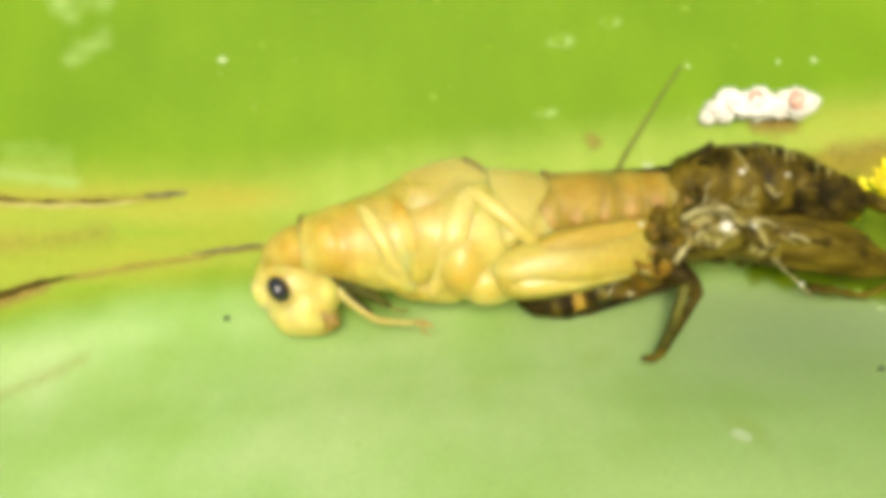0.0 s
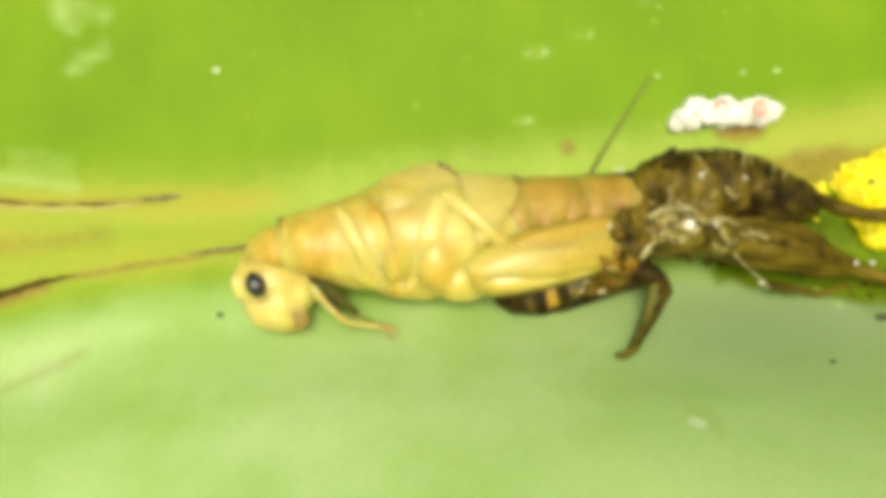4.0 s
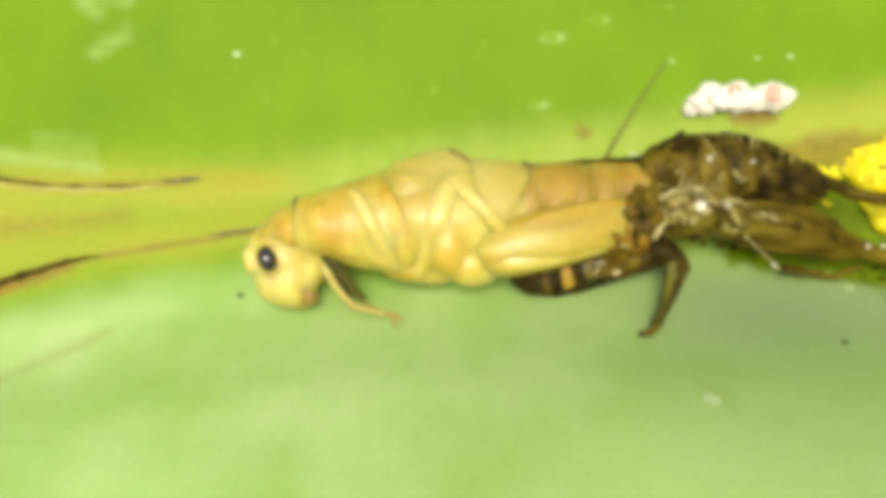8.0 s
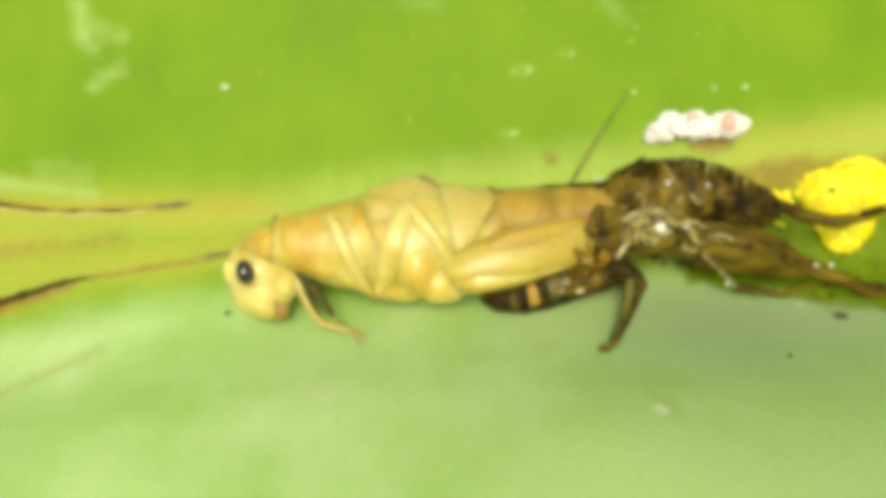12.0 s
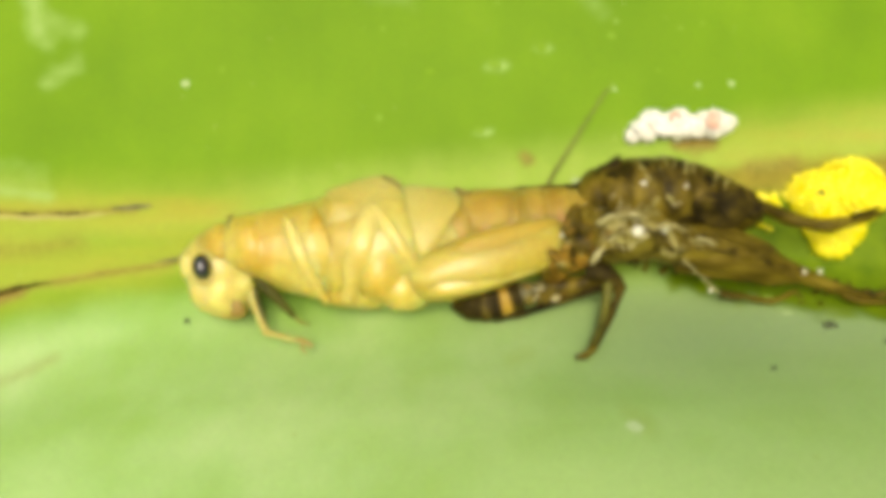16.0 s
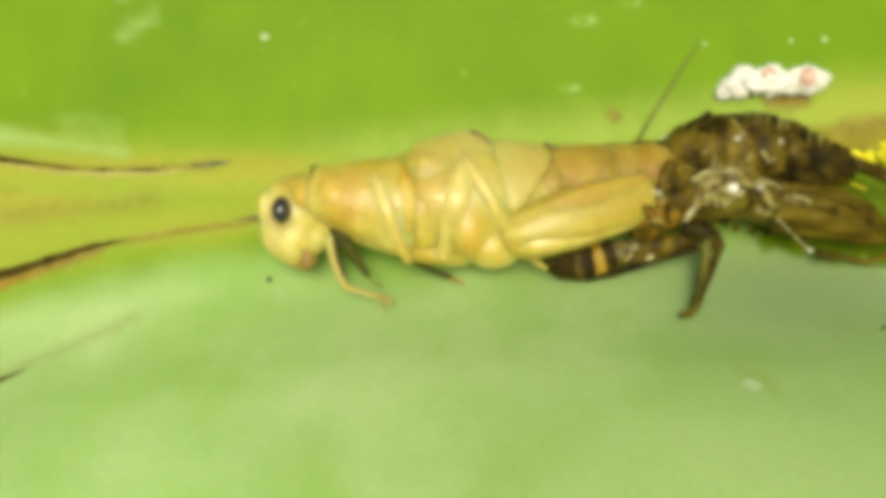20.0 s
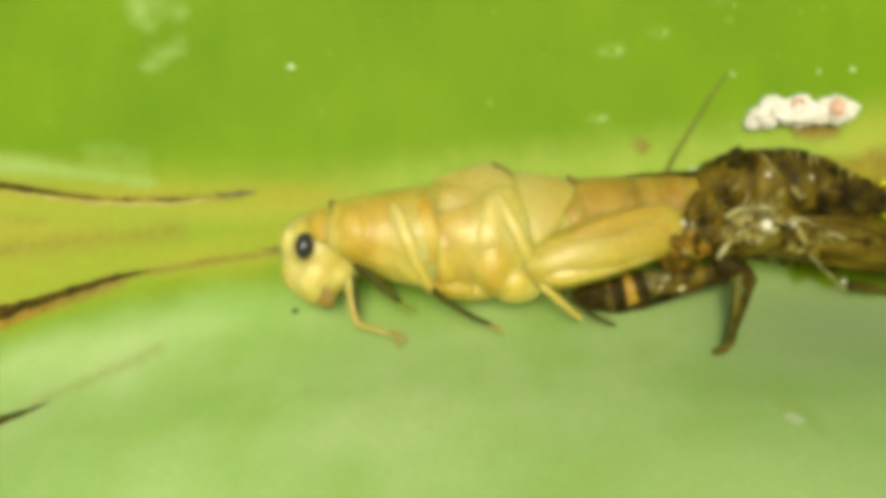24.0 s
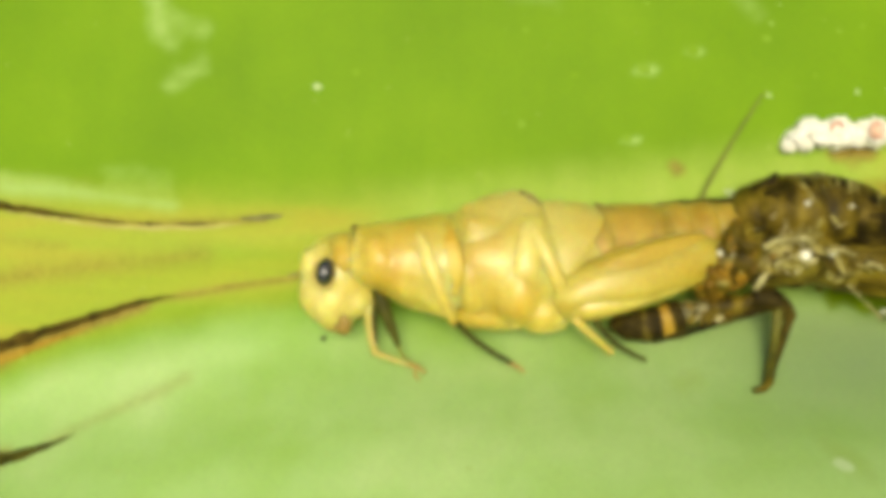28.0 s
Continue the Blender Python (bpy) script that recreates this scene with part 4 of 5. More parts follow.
# Pale linings pulled out of the breathing tubes.
for pts, r in (([(5.57, -0.02, 4.50), (5.99, 0.23, 4.80), (6.48, 0.27, 4.90)], 0.13), ([(6.42, 0.23, 4.80), (6.86, 0.31, 4.90), (7.26, 0.15, 4.80)], 0.11), ([(7.77, -0.15, 4.60), (8.41, -0.11, 4.60), (8.86, -0.28, 4.50)], 0.11),
               ([(9.40, -0.58, 4.20), (9.79, -0.67, 4.20), (10.16, -0.82, 4.10)], 0.12), ([(8.90, -1.25, 3.60), (9.68, -1.96, 3.40), (10.63, -2.70, 2.90)], 0.07),
               ([(6.03, -0.67, 4.30), (6.37, -0.41, 4.60), (6.81, -0.28, 4.70)], 0.10), ([(6.76, -0.97, 4.30), (7.11, -0.66, 4.50), (7.43, -0.41, 4.60)], 0.08),
               ([(5.36, -1.57, 4.20), (5.60, -1.14, 4.30), (5.86, -0.88, 4.30)], 0.09)):
    part("lining_thread", pipe(pts, r, 24, 10, r * 0.5, 0.09), THREAD, chest, "pale shining thread of lining")
for k in range(20):
    u = flakes.uniform(0, 1)
    x, y = 5.4 + 5.2 * u, 0.1 - 1.1 * u + flakes.uniform(-0.55, 0.55)
    z = lie(x, y)[0] + 0.08
    q, ln = flakes.uniform(-0.9, 0.5), flakes.uniform(0.35, 1.0)
    e = (x + ln * math.cos(q), y + ln * math.sin(q), lie(x + ln * math.cos(q), y + ln * math.sin(q))[0] + 0.05)
    m = ((x + e[0]) / 2, (y + e[1]) / 2 + flakes.uniform(-0.12, 0.12), z + 0.1)
    part("lining_shred", pipe([(x, y, z), m, e], flakes.uniform(0.03, 0.075), 12, 6, 0.03, 0.03), flakes.choice((PAPER, OLIVE, SHEATH, SHED_DARK)), lie(x, y)[2])
for k in range(54):
    x, y = flakes.gauss(6.75, 0.75), flakes.gauss(0.05, 0.42)
    q, ln = flakes.uniform(-1.2, 1.2), flakes.uniform(0.15, 0.55)
    run = []
    for f in (0.0, 0.5, 1.0):
        px, py = x + ln * f * math.cos(q + 0.5 * f), y + ln * f * math.sin(q + 0.5 * f)
        run.append((px, py, lie(px, py)[0] + 0.01))
    part("gauze_shred", pipe(run, flakes.uniform(0.02, 0.06), 8, 6, 0.02, 0.03), GAUZE if k % 3 else OLIVE, lie(x, y)[2], "pale gauzy shred of lining")
# Wet drops whose glints are given as white colour.
for u, v, r, z in ((1112,455,0.22,4.9), (1129,371,0.09,4.5), (974,472,0.15,4.5), (1240,476,0.12,4.4), (1205,376,0.07,4.5), (1163,452,0.14,4.7)):
    part("glint_bead", lump(bmesh.new(), ((u - 784) * 0.0215, (441 - v) * 0.0215, lie((u - 784) * 0.0215, (441 - v) * 0.0215)[0] + r * 0.6), (r, r * 0.9, r * 0.8), 0, 0.04, 3, 3), plain("glint_white", (0.60, 0.58, 0.40), (0.82, 0.80, 0.66), 3.0, 0.12) if u == 1112 else bpy.data.materials["glint_white"], lie((u - 784) * 0.0215, (441 - v) * 0.0215)[2], "wet bead, white for its glint")

for c in ((10.08, -2.62, 3.40), (14.58, -1.87, 2.90), (13.95, -1.87, 2.90), (4.13, -0.50, 4.20), (10.33, 0.34, 3.40)):
    part("glint_bead", lump(bmesh.new(), c, (0.09, 0.10, 0.12), 0, 0.02, 4, 3), bpy.data.materials["glint_white"], shed, "wet bead, white for its glint")

# Leg sheaths.
LEG_AT = (5.51, -2.10, 3.20)
leg = part("leg_sheath", loft(bmesh.new(), [((5.24, -2.06, 3.20), 0.42, 0.4), ((5.85, -2.10, 3.30), 0.46, 0.4), ((6.33, -2.36, 3.30), 0.36, 0.34), ((6.64, -2.84, 3.30), 0.25, 0.24)], 22, 14, 0.06, 1.6), SHED_DARK, shed, "bent dark leg sheath", LEG_AT)
part("shin_sheath", loft(bmesh.new(), [((6.60, -2.70, 3.40), 0.20, 0.19), ((6.24, -3.56, 3.60), 0.16, 0.15), ((5.69, -4.44, 4.30), 0.13, 0.13), ((5.16, -4.98, 5.30), 0.12, 0.12)], 24, 12, 0.04, 1.6), SHED_DARK, leg)
part("shin_sheath", loft(bmesh.new(), [((6.14, -2.35, 3.40), 0.20, 0.19), ((5.92, -3.55, 3.70), 0.18, 0.17), ((5.52, -4.43, 4.40), 0.15, 0.14), ((5.07, -4.94, 5.30), 0.12, 0.12)], 24, 12, 0.04, 1.6), LEG_DARK, leg, "brown shin sheath")
part("foot_sheath", pipe([(5.25, -4.87, 5.20), (4.88, -5.12, 5.50), (4.53, -5.19, 5.60)], 0.15, 14, 10, 0.1, 0.04), SHEATH, leg)
hind = solid("hind_leg_sheath", loft(bmesh.new(), [((8.07, -0.60, 3.20), 0.6, 0.5), ((9.81, -0.77, 3.30), 0.8, 0.6), ((11.67, -1.09, 3.00), 0.7, 0.55), ((13.33, -1.73, 2.70), 0.42, 0.4), ((15.24, -2.46, 2.40), 0.24, 0.24), ((16.87, -2.79, 2.30), 0.16, 0.16)], 44, 16, 0.10, 1.3), SHEATH, "long ribbed brown hind leg sheath")
part("hind_shin_sheath", loft(bmesh.new(), [((8.81, -1.38, 2.90), 0.5, 0.4), ((10.81, -1.61, 2.90), 0.6, 0.45), ((12.69, -1.96, 2.60), 0.45, 0.36), ((14.75, -2.19, 2.50), 0.22, 0.2), ((16.19, -2.99, 2.30), 0.16, 0.14), ((17.54, -3.10, 2.30), 0.14, 0.12)], 44, 14, 0.10, 1.5), SHEATH, hind)
part("sheath_web", loft(bmesh.new(), [((8.3, -0.95, 3.25), 0.30, 0.25), ((9.8, -1.15, 3.42), 0.62, 0.34), ((11.6, -1.45, 3.18), 0.60, 0.30), ((13.2, -1.90, 2.80), 0.36, 0.24), ((14.6, -2.25, 2.55), 0.12, 0.12)], 30, 18, 0.08, 1.4), SHEATH, hind, "olive-brown web between the sheaths")
part("sheath_ridge", pipe([(8.38, -0.26, 3.80), (10.07, -0.41, 3.95), (11.92, -1.03, 3.60), (13.67, -1.93, 3.00), (15.39, -2.67, 2.60)], 0.09, 30, 8, 0.05, 0.05), SHEATH, hind, "reddish ridge")
part("sheath_ridge", pipe([(8.59, -0.91, 3.80), (10.31, -1.06, 3.90), (12.20, -1.43, 3.40), (13.71, -2.27, 2.90)], 0.09, 30, 8, 0.05, 0.04), SHED, hind)
part("foot_sheath", pipe([(16.60, -2.64, 2.40), (17.16, -2.82, 2.40), (17.72, -2.64, 2.40), (18.31, -2.30, 2.40)], 0.14, 20, 8, 0.07, 0.05), SHED, hind)
part("foot_sheath", pipe([(17.54, -3.10, 2.30), (17.95, -2.96, 2.40), (18.40, -3.00, 2.40)], 0.12, 16, 8, 0.05, 0.05), SHED_DARK, hind)
for k in range(34):
    u, w = flakes.uniform(0, 1), flakes.uniform(-1, 1)
    x = 8.6 + 5.6 * u
    scrap("sheath_scrap", x, -0.62 - 0.10 * (x - 8.6) - 0.02 * (x - 8.6) ** 2 + 0.72 * w * (1 - 0.6 * u), flakes.uniform(0.16, 0.48), flakes.choice((SHEATH, SHEATH, SHED, SHED, OLIVE)), -0.01, 0.03, flakes.uniform(0.15, 0.4), flakes.uniform(-40, 5))
for k in range(22):
    u = flakes.uniform(0, 1)
    x, y = 14.2 + 4.6 * u, -2.75 + 0.25 * u + flakes.uniform(-0.55, 0.45)
    r = flakes.uniform(0.10, 0.26)
    part("skin_crumb", lump(bmesh.new(), (x, y, leaf_height(x, y) + 0.05), (r, r * flakes.uniform(0.3, 0.7), 0.09), flakes.uniform(-50, 40), r * 0.4, 1.8 / r, 3), flakes.choice((SHED_DARK, ROT, ROT, SHEATH)), shed, "dark wet crumb of skin")
part("tail_prong", loft(bmesh.new(), [((12.17, 0.89, 2.00), 0.3, 0.3), ((12.76, 0.61, 2.40), 0.30, 0.28), ((13.67, 0.15, 3.00), 0.29, 0.26), ((14.62, -0.07, 3.40), 0.27, 0.24), ((15.76, 0.15, 3.30), 0.22, 0.20), ((17.18, 0.51, 2.90), 0.08, 0.08)], 40, 14, 0.08, 1.4), SHEATH, shed, "brown tail prong across the yellow eggs")
part("tail_prong_tip", pipe([(15.59, 0.28, 3.50), (16.25, 0.50, 3.40), (16.80, 0.64, 3.20)], 0.10, 14, 8, 0.06, 0.03), SHED_DARK, shed)
part("small_sheath", pipe([(10.72, -2.76, 2.60), (11.83, -2.91, 2.50), (12.80, -3.05, 2.40), (13.92, -2.65, 2.30)], 0.16, 24, 10, 0.1, 0.08), SHEATH, shed)

# Banded lower sheath between the thigh and the leaf.
for pts, mat, lb in (([((-0.05, -3.22, 2.75), 0.12, 0.1), ((0.30, -3.22, 2.82), 0.42, 0.3), ((0.75, -3.22, 2.90), 0.56, 0.4), ((1.19, -3.21, 2.90), 0.54, 0.38)], SHED_DARK, "black band"),
                     ([((1.14, -3.21, 2.90), 0.62, 0.41), ((1.46, -3.19, 2.90), 0.62, 0.41)], OLIVE, "olive band"), ([((1.43, -3.16, 2.95), 0.64, 0.44), ((1.85, -3.09, 2.95), 0.64, 0.44)], SHED_DARK, "black band"),
                     ([((1.83, -3.07, 2.95), 0.62, 0.42), ((2.23, -2.96, 2.95), 0.62, 0.42)], plain("amber_band", (0.25, 0.14, 0.013), (0.40, 0.25, 0.03), 1.6, 0.5, 0.06, spec=0.25), "amber band"), ([((2.21, -2.94, 2.95), 0.65, 0.45), ((2.66, -2.80, 2.95), 0.65, 0.45)], SHED_DARK, "black band"),
                     ([((2.64, -2.79, 2.85), 0.50, 0.34), ((3.13, -2.68, 2.80), 0.38, 0.28), ((3.73, -2.55, 2.80), 0.34, 0.26)], plain("sheath_grey", (0.05, 0.042, 0.008), (0.22, 0.19, 0.055), 2.4, 0.5, 0.10), "greyish papery end"), ([((3.68, -2.59, 2.90), 0.46, 0.35), ((4.78, -2.38, 3.00), 0.38, 0.32), ((5.86, -2.14, 3.20), 0.26, 0.26)], SHED, "dark brown end")):
    part("lower_sheath", loft(bmesh.new(), pts, 14, 18, 0.10, 2.2), mat, shed, lb)
for k in range(16):
    x = 2.55 + 1.9 * flakes.random()
    at = (x, -2.78 + 0.22 * (x - 2.6) + flakes.uniform(-0.36, 0.28), 3.05 + flakes.uniform(-0.05, 0.12))
    r = flakes.uniform(0.12, 0.30)
    part("sheath_rag", lump(bmesh.new(), at, (r, r * flakes.uniform(0.35, 0.8), 0.08), flakes.uniform(-60, 60), r * 0.5, 1.8 / r, 3), (GAUZE, OLIVE, SHED, AMBER, SHED_DARK)[k % 5], shed, "torn rag of the lower sheath")
part("lower_edge", pipe([(1.60, -3.80, 2.60), (2.70, -3.57, 2.60), (4.36, -3.02, 2.80), (5.86, -2.50, 3.20)], 0.13, 24, 8, 0.16, 0.05), SHED_DARK, shed, "dark lower edge")
part("old_antenna", pipe([(3.80, 1.33, 1.20), (4.25, 2.19, 0.70), (5.01, 3.36, 0.30), (5.68, 4.42, 0.14), (6.33, 5.43, 0.10), (6.69, 5.96, 0.10)], 0.07, 40, 8, 0.035), plain("antenna_olive", (0.10, 0.10, 0.018), (0.19, 0.18, 0.03), 1.0, 0.5), shed, "thin olive thread-like antenna sheath")


# ---- eggs, wool and specks ----
def ball_mesh(name, level, rough, mat):
    bm = lump(bmesh.new(), (0, 0, 0), (1, 1, 1), 0, rough, 2.0, level)
    me = bpy.data.meshes.new(name)
    bm.to_mesh(me)
    bm.free()
    me.shade_smooth()
    me.materials.append(mat)
    return me


def bead(me, name, parent, at, radii, rz=0.0):
    ob = new(name, me)
    ob.parent = parent
    m = pose(*((Vector(at) - Vector(HOME[parent.name])) * MM), 0, 0, rz)
    ob.matrix_basis = m @ Matrix.Diagonal((*(r * MM for r in radii), 1))
    return ob


rnd = random.Random(5)
eggs = root("egg_mass", (15.6, 0.6, 0.0), "bright yellow pebbly egg mass on the leaf", "eggs")
EGG = ball_mesh("egg", 2, 0.12, YELLOW)
LOBES = (((16.78, 1.41, 0.20), (1.88, 1.38, 1.40)), ((15.51, 1.26, 0.20), (1.32, 1.10, 1.25)), ((16.22, -0.07, 0.20), (1.35, 0.85, 1.1)), ((16.07, -0.79, 0.10), (0.85, 0.55, 0.7)))
for c, r in LOBES:
    part("egg_core", lump(bmesh.new(), c, tuple(q * 0.955 for q in r), 0, 0.12, 1.2, 4), YOLK, eggs, "deeper yellow bed of the eggs")
crowd = bmesh.new()
for c, r in LOBES:
    total = int(84 * r[0])
    for k in range(total):
        z = 1 - (k + 0.5) / total * 1.02
        q = k * 2.399963
        s = math.sqrt(max(0, 1 - z * z))
        d = Vector((s * math.cos(q) * r[0], s * math.sin(q) * r[1], z * r[2]))
        at = Vector(c) + d * (0.94 + 0.16 * noise.noise(d * 0.9) + rnd.uniform(-0.05, 0.05))
        g = rnd.uniform(0.12, 0.18)
        if k % 2:
            bead(EGG, "egg", eggs, at, (g, g * rnd.uniform(0.8, 1.5), g * 0.9), rnd.uniform(0, 180))
        else:
            lump(crowd, at, (g, g * rnd.uniform(0.8, 1.4), g * 0.9), rnd.uniform(0, 180), 0, 1, 2)
tagged(part("egg_crust", crowd, YELLOW, eggs, "tightly packed small eggs"), kind="stuff")
for k in range(14):
    at = (12.35 + 0.10 * k + rnd.uniform(-0.05, 0.05), 1.06 + rnd.uniform(-0.22, 0.22), 0.75 + rnd.uniform(0, 0.35))
    bead(EGG, "egg", eggs, at, (0.19, 0.16, 0.16), rnd.uniform(0, 180))
for k in range(6):
    bead(EGG, "egg", eggs, (12.9 + 0.1 * k, 0.05 - 0.04 * k, 0.5), (0.12, 0.1, 0.1))
part("hole", lump(bmesh.new(), (15.16, 1.32, 1.45), (0.15, 0.12, 0.22), 0, 0.03, 3, 3), DIRT, eggs, "small dark hole")

wool = root("woolly_scale_cluster", (9.0, 4.2, 0.0), "row of white woolly scale insects with red rings", "scale insects")
TUFTS = []
for k, (u, v, ru, rv, h) in enumerate(((1103,280,13,12,0.35), (1120,268,19,17,0.5), (1140,255,22,21,0.6), (1163,262,20,20,0.6), (1184,252,24,20,0.6), (1186,272,18,14,0.5), (1208,262,20,21,0.55), (1230,258,18,22,0.5), (1250,258,26,25,0.6), (1274,256,15,14,0.4), (1130,280,14,9,0.4))):
    c = ((u - 784) * 0.024 * (1 - h / 40), (441 - v) * 0.024 * (1 - h / 40), h * 0.6)
    TUFTS.append((c, ru * 0.024, rv * 0.024, h))
    part("wool_tuft", lump(bmesh.new(), c, (ru * 0.024, rv * 0.024, h), 0, 0.16, 3.2, 4), WOOL, wool, "fluffy white wax tuft")


wisps = bmesh.new()
for c, ru, rv, h in TUFTS:
    for k in range(42):
        q, z = rnd.uniform(0, 2 * math.pi), rnd.uniform(0, 1)
        e = math.sqrt(1 - z * z) * rnd.uniform(0.95, 1.1)
        r = rnd.uniform(0.03, 0.08)
        lump(wisps, (c[0] + ru * e * math.cos(q), c[1] + rv * e * math.sin(q), c[2] + h * z * 0.95), (r, r, r), 0, 0, 1, 1)
tagged(part("wax_crumb", wisps, WOOL, wool, "loose crumbs of white wax"), kind="stuff")


def ring(c, r, thin):
    bm = bmesh.new()
    rows = [(Vector(c) + Vector((r * math.cos(a), r * 1.1 * math.sin(a), 0.03 * math.sin(3 * a))), thin, thin) for a in [math.pi * 2 * k / 15 for k in range(16)]]
    return loft(bm, [(tuple(p), w, h) for p, w, h in rows], 40, 8, 0.03, 3)


part("red_ring", ring((10.84, 4.37, 1.02), 0.27, 0.055), RED, wool, "thin red ring")
part("red_centre", lump(bmesh.new(), (10.85, 4.37, 1.00), (0.17, 0.18, 0.07), 0, 0.03, 3, 3), plain("pink_wax", (0.72, 0.42, 0.28), (0.80, 0.62, 0.46), 4.0, 0.7), wool)
part("red_ring", loft(bmesh.new(), [((9.07, 4.33, 1.00), 0.07, 0.07), ((9.10, 4.58, 1.05), 0.09, 0.07), ((9.32, 4.67, 1.10), 0.08, 0.07), ((9.46, 4.50, 1.10), 0.06, 0.06)], 18, 8, 0.03, 3), RED, wool)


def on_leaf(x, y, up=0.0):
    return (x, y, leaf_height(x, y) + up)


DIM_FLECKS = ((-3.18, 4.63, 0.26), (1.76, 6.91, 0.41), (3.78, 7.66, 0.34), (1.86, 9.58, 0.19), (-0.88, 10.59, 0.24), (1.09, 4.1, 0.34), (-9.9, 6.67, 0.26), (12.9, -3.11, 0.38), (6.97, 8.8, 0.17), (10.68, 8.72, 0.17), (-10.23, 4.1, 0.19), (11.85, 6.11, 0.19), (6.78, 8.19, 0.29), (8.78, 6.71, 0.19), (-3.03, 8.42, 0.22), (-1.02, 6.63, 0.29), (9.73, 8.53, 0.22))
BRIGHT_FLECKS = ((-11.47, 6.07, 0.26), (10.5, 6.07, 0.14), (11.91, 6.14, 0.22), (6.9, 5.88, 0.14), (5.29, 1.87, 0.41), (13.34, -3.6, 0.22), (20.52, 1.68, 0.53))
for group, mat, high in ((DIM_FLECKS, DEW, 0.06), (BRIGHT_FLECKS, BRIGHT, 0.16)):
    for x, y, r in group:
        r *= 0.82
        bm = lump(bmesh.new(), on_leaf(x, y), (r * 0.8, r * rnd.uniform(0.4, 0.75), r * high), rnd.uniform(-40, 40), r * 0.3, 2.5 / r, 3)
        tagged(put("dust_fleck", bm, mat, at=on_leaf(x, y)), "tiny whitish fleck stuck to the leaf", "fleck", "flecks on the leaf")
SPOTS = ((-11.03, -4.04, 0.14, 0.9), (14.6, -4.07, 0.31, 0.7), (17.65, -4.74, 0.29, 0.8), (16.22, -4.58, 0.22, 0.5), (11.26, -5.36, 0.12, 1.0), (1.62, -3.71, 0.22, 0.7))
for x, y, r, f in SPOTS:
    bm = lump(bmesh.new(), on_leaf(x, y, 0.0), (r, r * f, r * 0.4), rnd.uniform(-40, 40), r * 0.3, 2.5 / r, 3)
    tagged(put("dirt_speck", bm, DIRT, at=on_leaf(x, y)), "dark grain of dirt on the leaf", "dirt", "dirt grains on the leaf")

bm = bmesh.new()
for k in range(18):
    x, y = rnd.uniform(-24, 22), rnd.uniform(2.2, 14)
    if y > along(UPPER, x) + 0.3:
        r = rnd.uniform(0.02, 0.045) * (1.5 if x > 0 else 1.0)
        lump(bm, on_leaf(x, y), (r, r * 0.8, r * 0.5), rnd.uniform(0, 180), 0, 1, 1)
tagged(put("fine_dust", bm, SCUFF), "fine pale dust on the leaf", "dust", kind="stuff")


# ---- what moves ----
def glide(times, values, t):
    return float(np.interp(t, times, values))


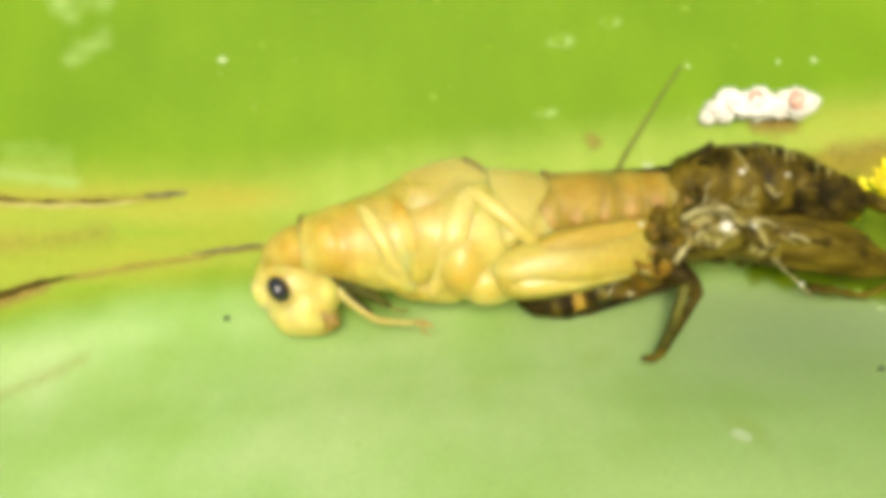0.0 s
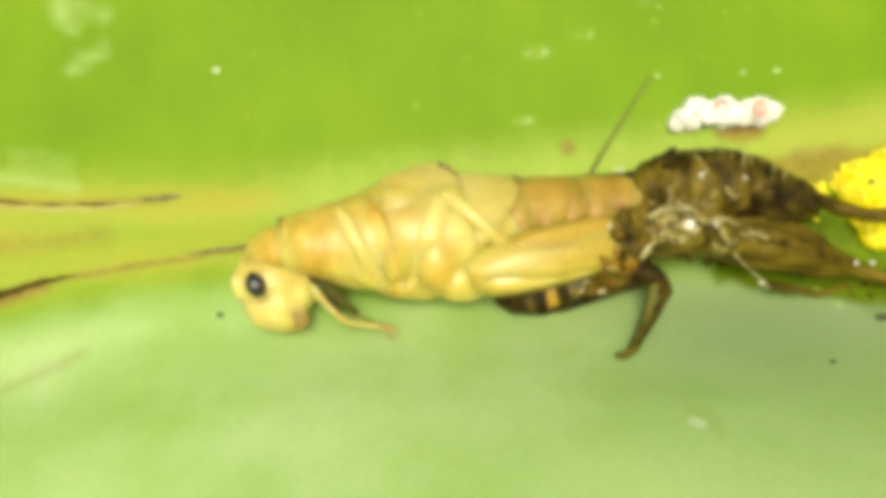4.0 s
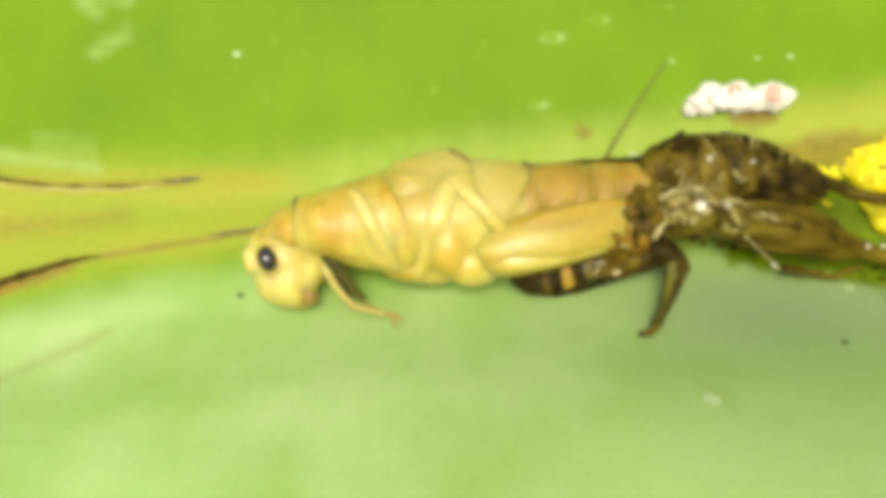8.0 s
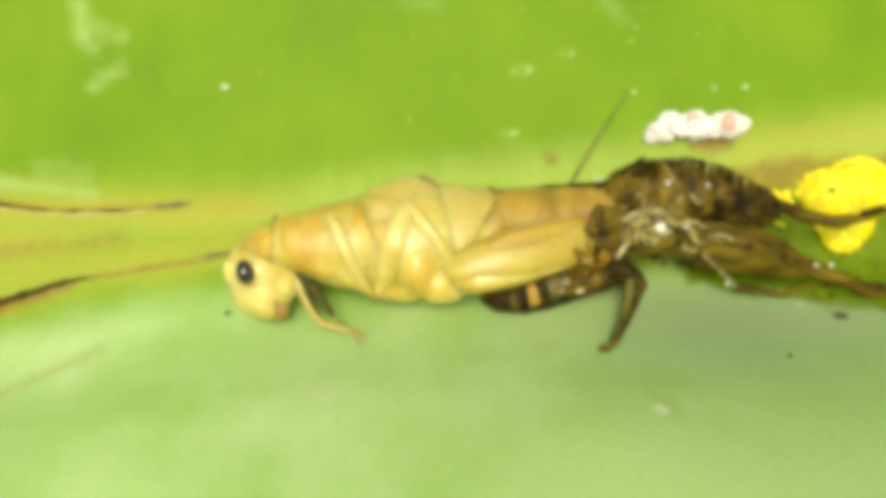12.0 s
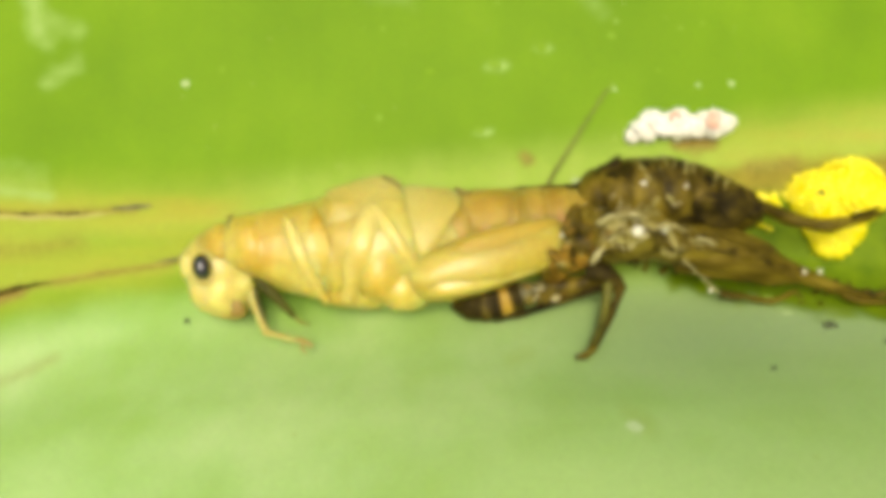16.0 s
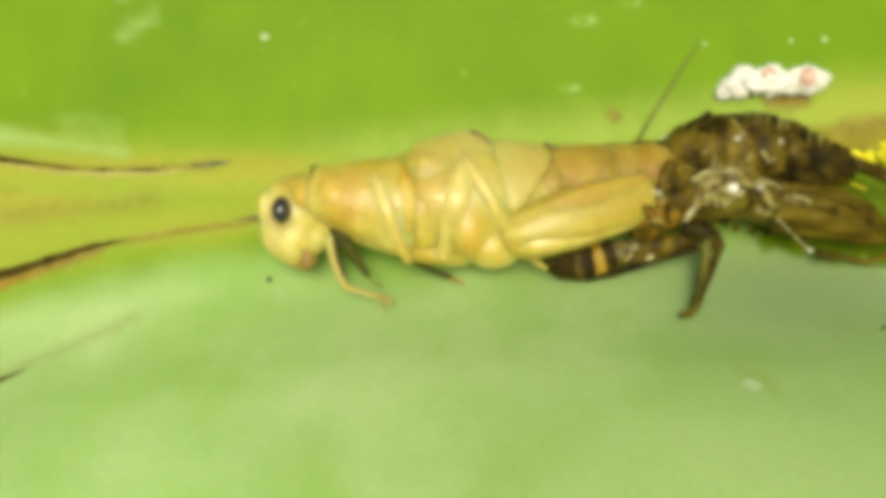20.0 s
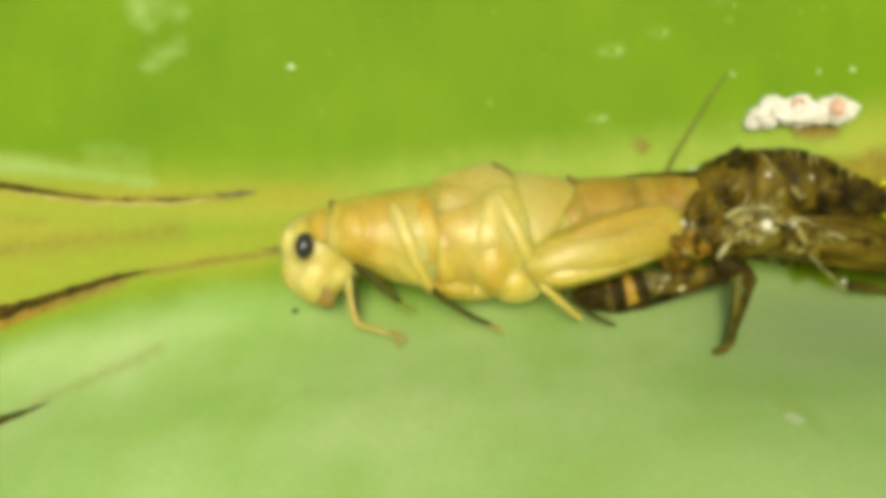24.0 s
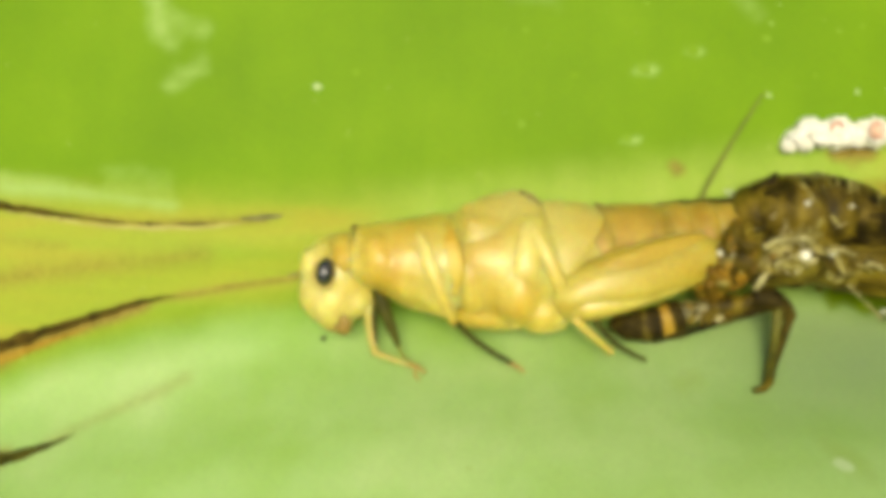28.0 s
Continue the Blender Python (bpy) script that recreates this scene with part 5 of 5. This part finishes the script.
def motions():
    """The cricket works its way out: the body creeps forward, the head lifts and the legs come free."""
    HT = [0, 0.5, 1, 1.5, 2, 2.5, 4.5, 5, 5.5, 6, 6.5, 7, 7.5, 8, 8.5, 9, 9.5, 10, 10.5, 11, 11.5, 12, 12.5, 13, 13.5, 15.5, 16, 16.5, 17, 17.5, 18, 18.5, 19, 19.5, 20, 20.5, 21, 21.5, 23.5, 24, 24.5, 25, 25.5, 26, 26.5, 27, 27.5, 28]
    HX = [-8.62, -8.7, -8.83, -8.86, -8.87, -8.9, -9.12, -9.11, -9.21, -9.15, -9.18, -9.34, -9.4, -9.45, -9.53, -9.51, -9.48, -9.48, -9.46, -9.52, -9.67, -9.73, -9.71, -9.77, -9.76, -9.76, -9.72, -9.8, -9.99, -9.98, -10.04, -10.08, -10.08, -10.16, -10.09, -10.15, -10.26, -10.32, -10.32, -10.28, -10.33, -10.45, -10.59, -10.59, -10.59, -10.61, -10.66, -10.67]
    HY = [-2.84, -3.03, -2.7, -2.61, -2.59, -2.56, -2.77, -2.72, -2.7, -2.65, -2.35, -2.42, -2.61, -2.52, -2.49, -2.5, -2.47, -2.44, -2.19, -2.1, -2.31, -2.23, -2.12, -2.12, -2.13, -2.03, -1.78, -1.89, -1.97, -1.79, -1.75, -1.7, -1.69, -1.65, -1.3, -1.43, -1.64, -1.63, -1.61, -1.51, -1.42, -1.6, -1.55, -1.47, -1.44, -1.4, -1.37, -1.32]
    AT = [0, 1, 4.5, 7, 9, 11, 13, 16, 17, 20, 21, 23.5, 25, 28]
    AZ = [16, 11, 8, 7, 2, 0, -1, -4, -7, -16, -18, -18, -22, -24]
    CT = [0, 2.5, 4.5, 6.5, 8, 10, 11, 13.5, 15.5, 17, 20, 21.5, 23.5, 25, 28]
    CZ = [6, 2, 6, 3, 5, 4, 0.5, 2, -1, -2, -5, -2, -2, -2, -4]
    CX = [0.45, 0.32, 0.10, 0.12, -0.08, -0.11, -0.08, -0.27, -0.25, -0.38, -0.42, -0.65, -0.78, -0.92, -1.11]
    BX = [0.38, 0.30, 0.19, 0.17, -0.03, -0.08, -0.08, -0.25, -0.27, -0.36, -0.46, -0.60, -0.71, -0.81, -1.03]
    BY = [0.04, 0.16, 0.03, -0.02, -0.07, -0.08, -0.05, -0.06, -0.04, 0.03, 0.01, -0.03, -0.12, -0.08, -0.09]
    TY = [-0.40, -0.36, -0.25, -0.18, -0.13, -0.07, 0.0, 0.08, 0.16, 0.20, 0.22, 0.22, 0.25, 0.28, 0.28]
    # How the old skin is tugged about: its back, its chest, the shell of its head and its bent leg.
    UX = [0.22, 0.13, 0.09, 0.02, -0.13, -0.04, -0.03, -0.03, -0.12, -0.24, -0.43, -0.49, -0.50, -0.55, -0.60]
    UY = [-0.17, -0.12, -0.11, -0.11, -0.10, -0.04, -0.01, -0.10, 0.01, 0.0, 0.02, -0.06, -0.16, -0.25, -0.16]
    VX = [-0.03, -0.04, -0.06, -0.12, -0.16, -0.06, -0.03, 0.01, -0.05, -0.10, -0.28, -0.34, -0.26, -0.31, -0.36]
    VY = [-0.29, -0.27, -0.14, -0.14, -0.10, -0.02, -0.01, -0.12, -0.02, -0.04, -0.03, -0.09, -0.23, -0.34, -0.24]
    SX = [0.17, 0.07, 0.07, 0.04, 0.0, 0.01, -0.03, 0.04, 0.04, 0.04, -0.09, -0.14, -0.2, -0.24, -0.28]
    SY = [-0.40, -0.38, -0.28, -0.20, -0.15, -0.09, 0.0, 0.09, 0.16, 0.20, 0.22, 0.20, 0.20, 0.20, 0.20]
    OX = [-0.14, -0.18, -0.01, 0.02, 0.06, 0.02, -0.02, -0.04, -0.06, -0.02, 0.02, 0.02, 0.0, -0.02, 0.02]
    OY = [-0.09, -0.19, -0.13, -0.10, 0.0, -0.01, -0.01, 0.06, 0.16, 0.18, 0.20, 0.18, 0.07, 0.0, -0.09]
    LT = [0, 2, 5, 7, 8, 10.5, 11, 13, 16, 17, 20, 21, 23.5, 25, 28]
    FZ = [22, 18, 12, 8, 7, 3, 1, -1, -9, -8, -11, -16, -18, -22, -23]
    GZ = [8, 2, -8, -12, -13, -16, -14, -18, -9, -14, -18, -14, 3, -22, -32]
    SZ = [-8, -6, -3, -2, -2, -2, 0, 6, 14, 14, 12, 16, 20, 23, 23]
    WZ = [0, 0, 0, 0, 0, 0, 0, -2, -3, -4, -8, -10, -14, -16, -17]
    # The middle leg keeps its hold while the body slides past it.
    MT = [0, 2.5, 6, 9, 11, 16, 20, 25, 28]
    MX = [0.95, 0.90, 0.65, 0.30, -0.25, -0.20, -0.25, -0.32, -0.35]
    KZ = [0, 0, 0, 0, 0, 3, 6, 10, 12]
    NZ = [20, 20, 18, 13, 8, 3, 0, -4, -5]
    times = sorted(set(HT + AT + CT + LT))

    def rows(at, base, dx=None, dy=None, turn=None, xyz=None, lift=None):
        out = []
        for t in times:
            x, y, z = xyz(t) if xyz else at
            x += glide(CT, dx, t) if dx else 0
            y += glide(CT, dy, t) if dy else 0
            p = (Vector((x, y, z)) - Vector(base)) * MM
            out.append((t, pose(*p, 0, lift(t) if lift else 0, turn(t) if turn else 0)))
        return out

    home = HOME[cricket.name]
    walk(head, rows(EYE_AT, home, turn=lambda t: glide(AT, AZ, t), xyz=lambda t: (glide(HT, HX, t), glide(HT, HY, t), EYE_AT[2])))
    walk(collar, rows(COLLAR_AT, home, CX, turn=lambda t: glide(CT, CZ, t)))
    walk(body, rows(BODY_AT, home, BX, BY))
    walk(abdomen, rows(ABDOMEN_AT, home, BX, BY))
    walk(thigh, rows(THIGH_AT, home, BX, TY, turn=lambda t: 9 * glide(CT, TY, t)))
    def knee(t):
        return (KNEE_AT[0] + glide(MT, MX, t), KNEE_AT[1], KNEE_AT[2])

    walk(mid_leg, rows(KNEE_AT, home, dy=BY, xyz=knee, turn=lambda t: glide(MT, KZ, t)))
    walk(mid_shin, rows(KNEE_AT, home, dy=BY, xyz=knee, turn=lambda t: glide(MT, NZ, t)))
    walk(fore_leg, rows(BAND_AT, home, CX, turn=lambda t: glide(CT, CZ, t)))
    # Feet, and the shadow strip beside one, that still hide under the body, and when they come free.
    ET = [0, 6, 9, 11, 17, 20, 21, 23.5, 28]
    EF = [0.6, 0.4, 0.6, 0.8, 0.9, 0.55, 0.3, 0, 0]
    ED = [1, 1, 1, 1, 1, 0.75, 0.35, 0, 0]

    def drawn(at, how, way):
        return lambda t: tuple(a + w * glide(ET, how, t) for a, w in zip(at, way))

    times = sorted(set(times + ET))
    walk(fore_shin, rows(BAND_SHIN_AT, BAND_AT, xyz=drawn(BAND_SHIN_AT, ED, (-0.75, 0.55, -0.9)), turn=lambda t: glide(LT, WZ, t), lift=lambda t: 1.8 * glide(LT, WZ, t)))
    walk(free_foot, rows(FOOT_AT, KNEE_AT, xyz=drawn(FOOT_AT, EF, (-0.75, 0.70, -0.7))))
    walk(foot_shade, rows(FOOT_AT, KNEE_AT, xyz=drawn(FOOT_AT, ED, (-1.1, 0.85, -0.7))))

    OT = [0, 2.5, 5, 7.5, 11, 13, 16, 20, 24, 28]
    OZ = [-10, -8, -8, -4, -3, -2, 0, 0, 0, -1]
    old = HOME[shed.name]
    walk(back, rows(old, old, UX, UY))
    walk(chest, rows(old, old, VX, VY))
    for piece in (shell_front, shell_rear, flap):
        walk(piece, rows(old, old, SX, SY))
    walk(leg, rows(LEG_AT, old, OX, OY, turn=lambda t: glide(OT, OZ, t)))

    def hip(at):
        """A hip rides on the collar as that turns."""
        def place(t):
            q = radians(glide(CT, CZ, t))
            x, y = at[0] - COLLAR_AT[0], at[1] - COLLAR_AT[1]
            return (COLLAR_AT[0] + glide(CT, CX, t) + x * math.cos(q) - y * math.sin(q), COLLAR_AT[1] + x * math.sin(q) + y * math.cos(q), at[2])
        return place

    walk(free_leg, rows(HIP_AT, home, xyz=hip(HIP_AT), turn=lambda t: glide(LT, FZ, t)))
    walk(free_shin, rows(SHIN_AT, HIP_AT, turn=lambda t: glide(LT, SZ, t)))
    walk(far_leg, rows(HIP2_AT, home, xyz=hip(HIP2_AT), turn=lambda t: glide(LT, GZ, t)))


motions()
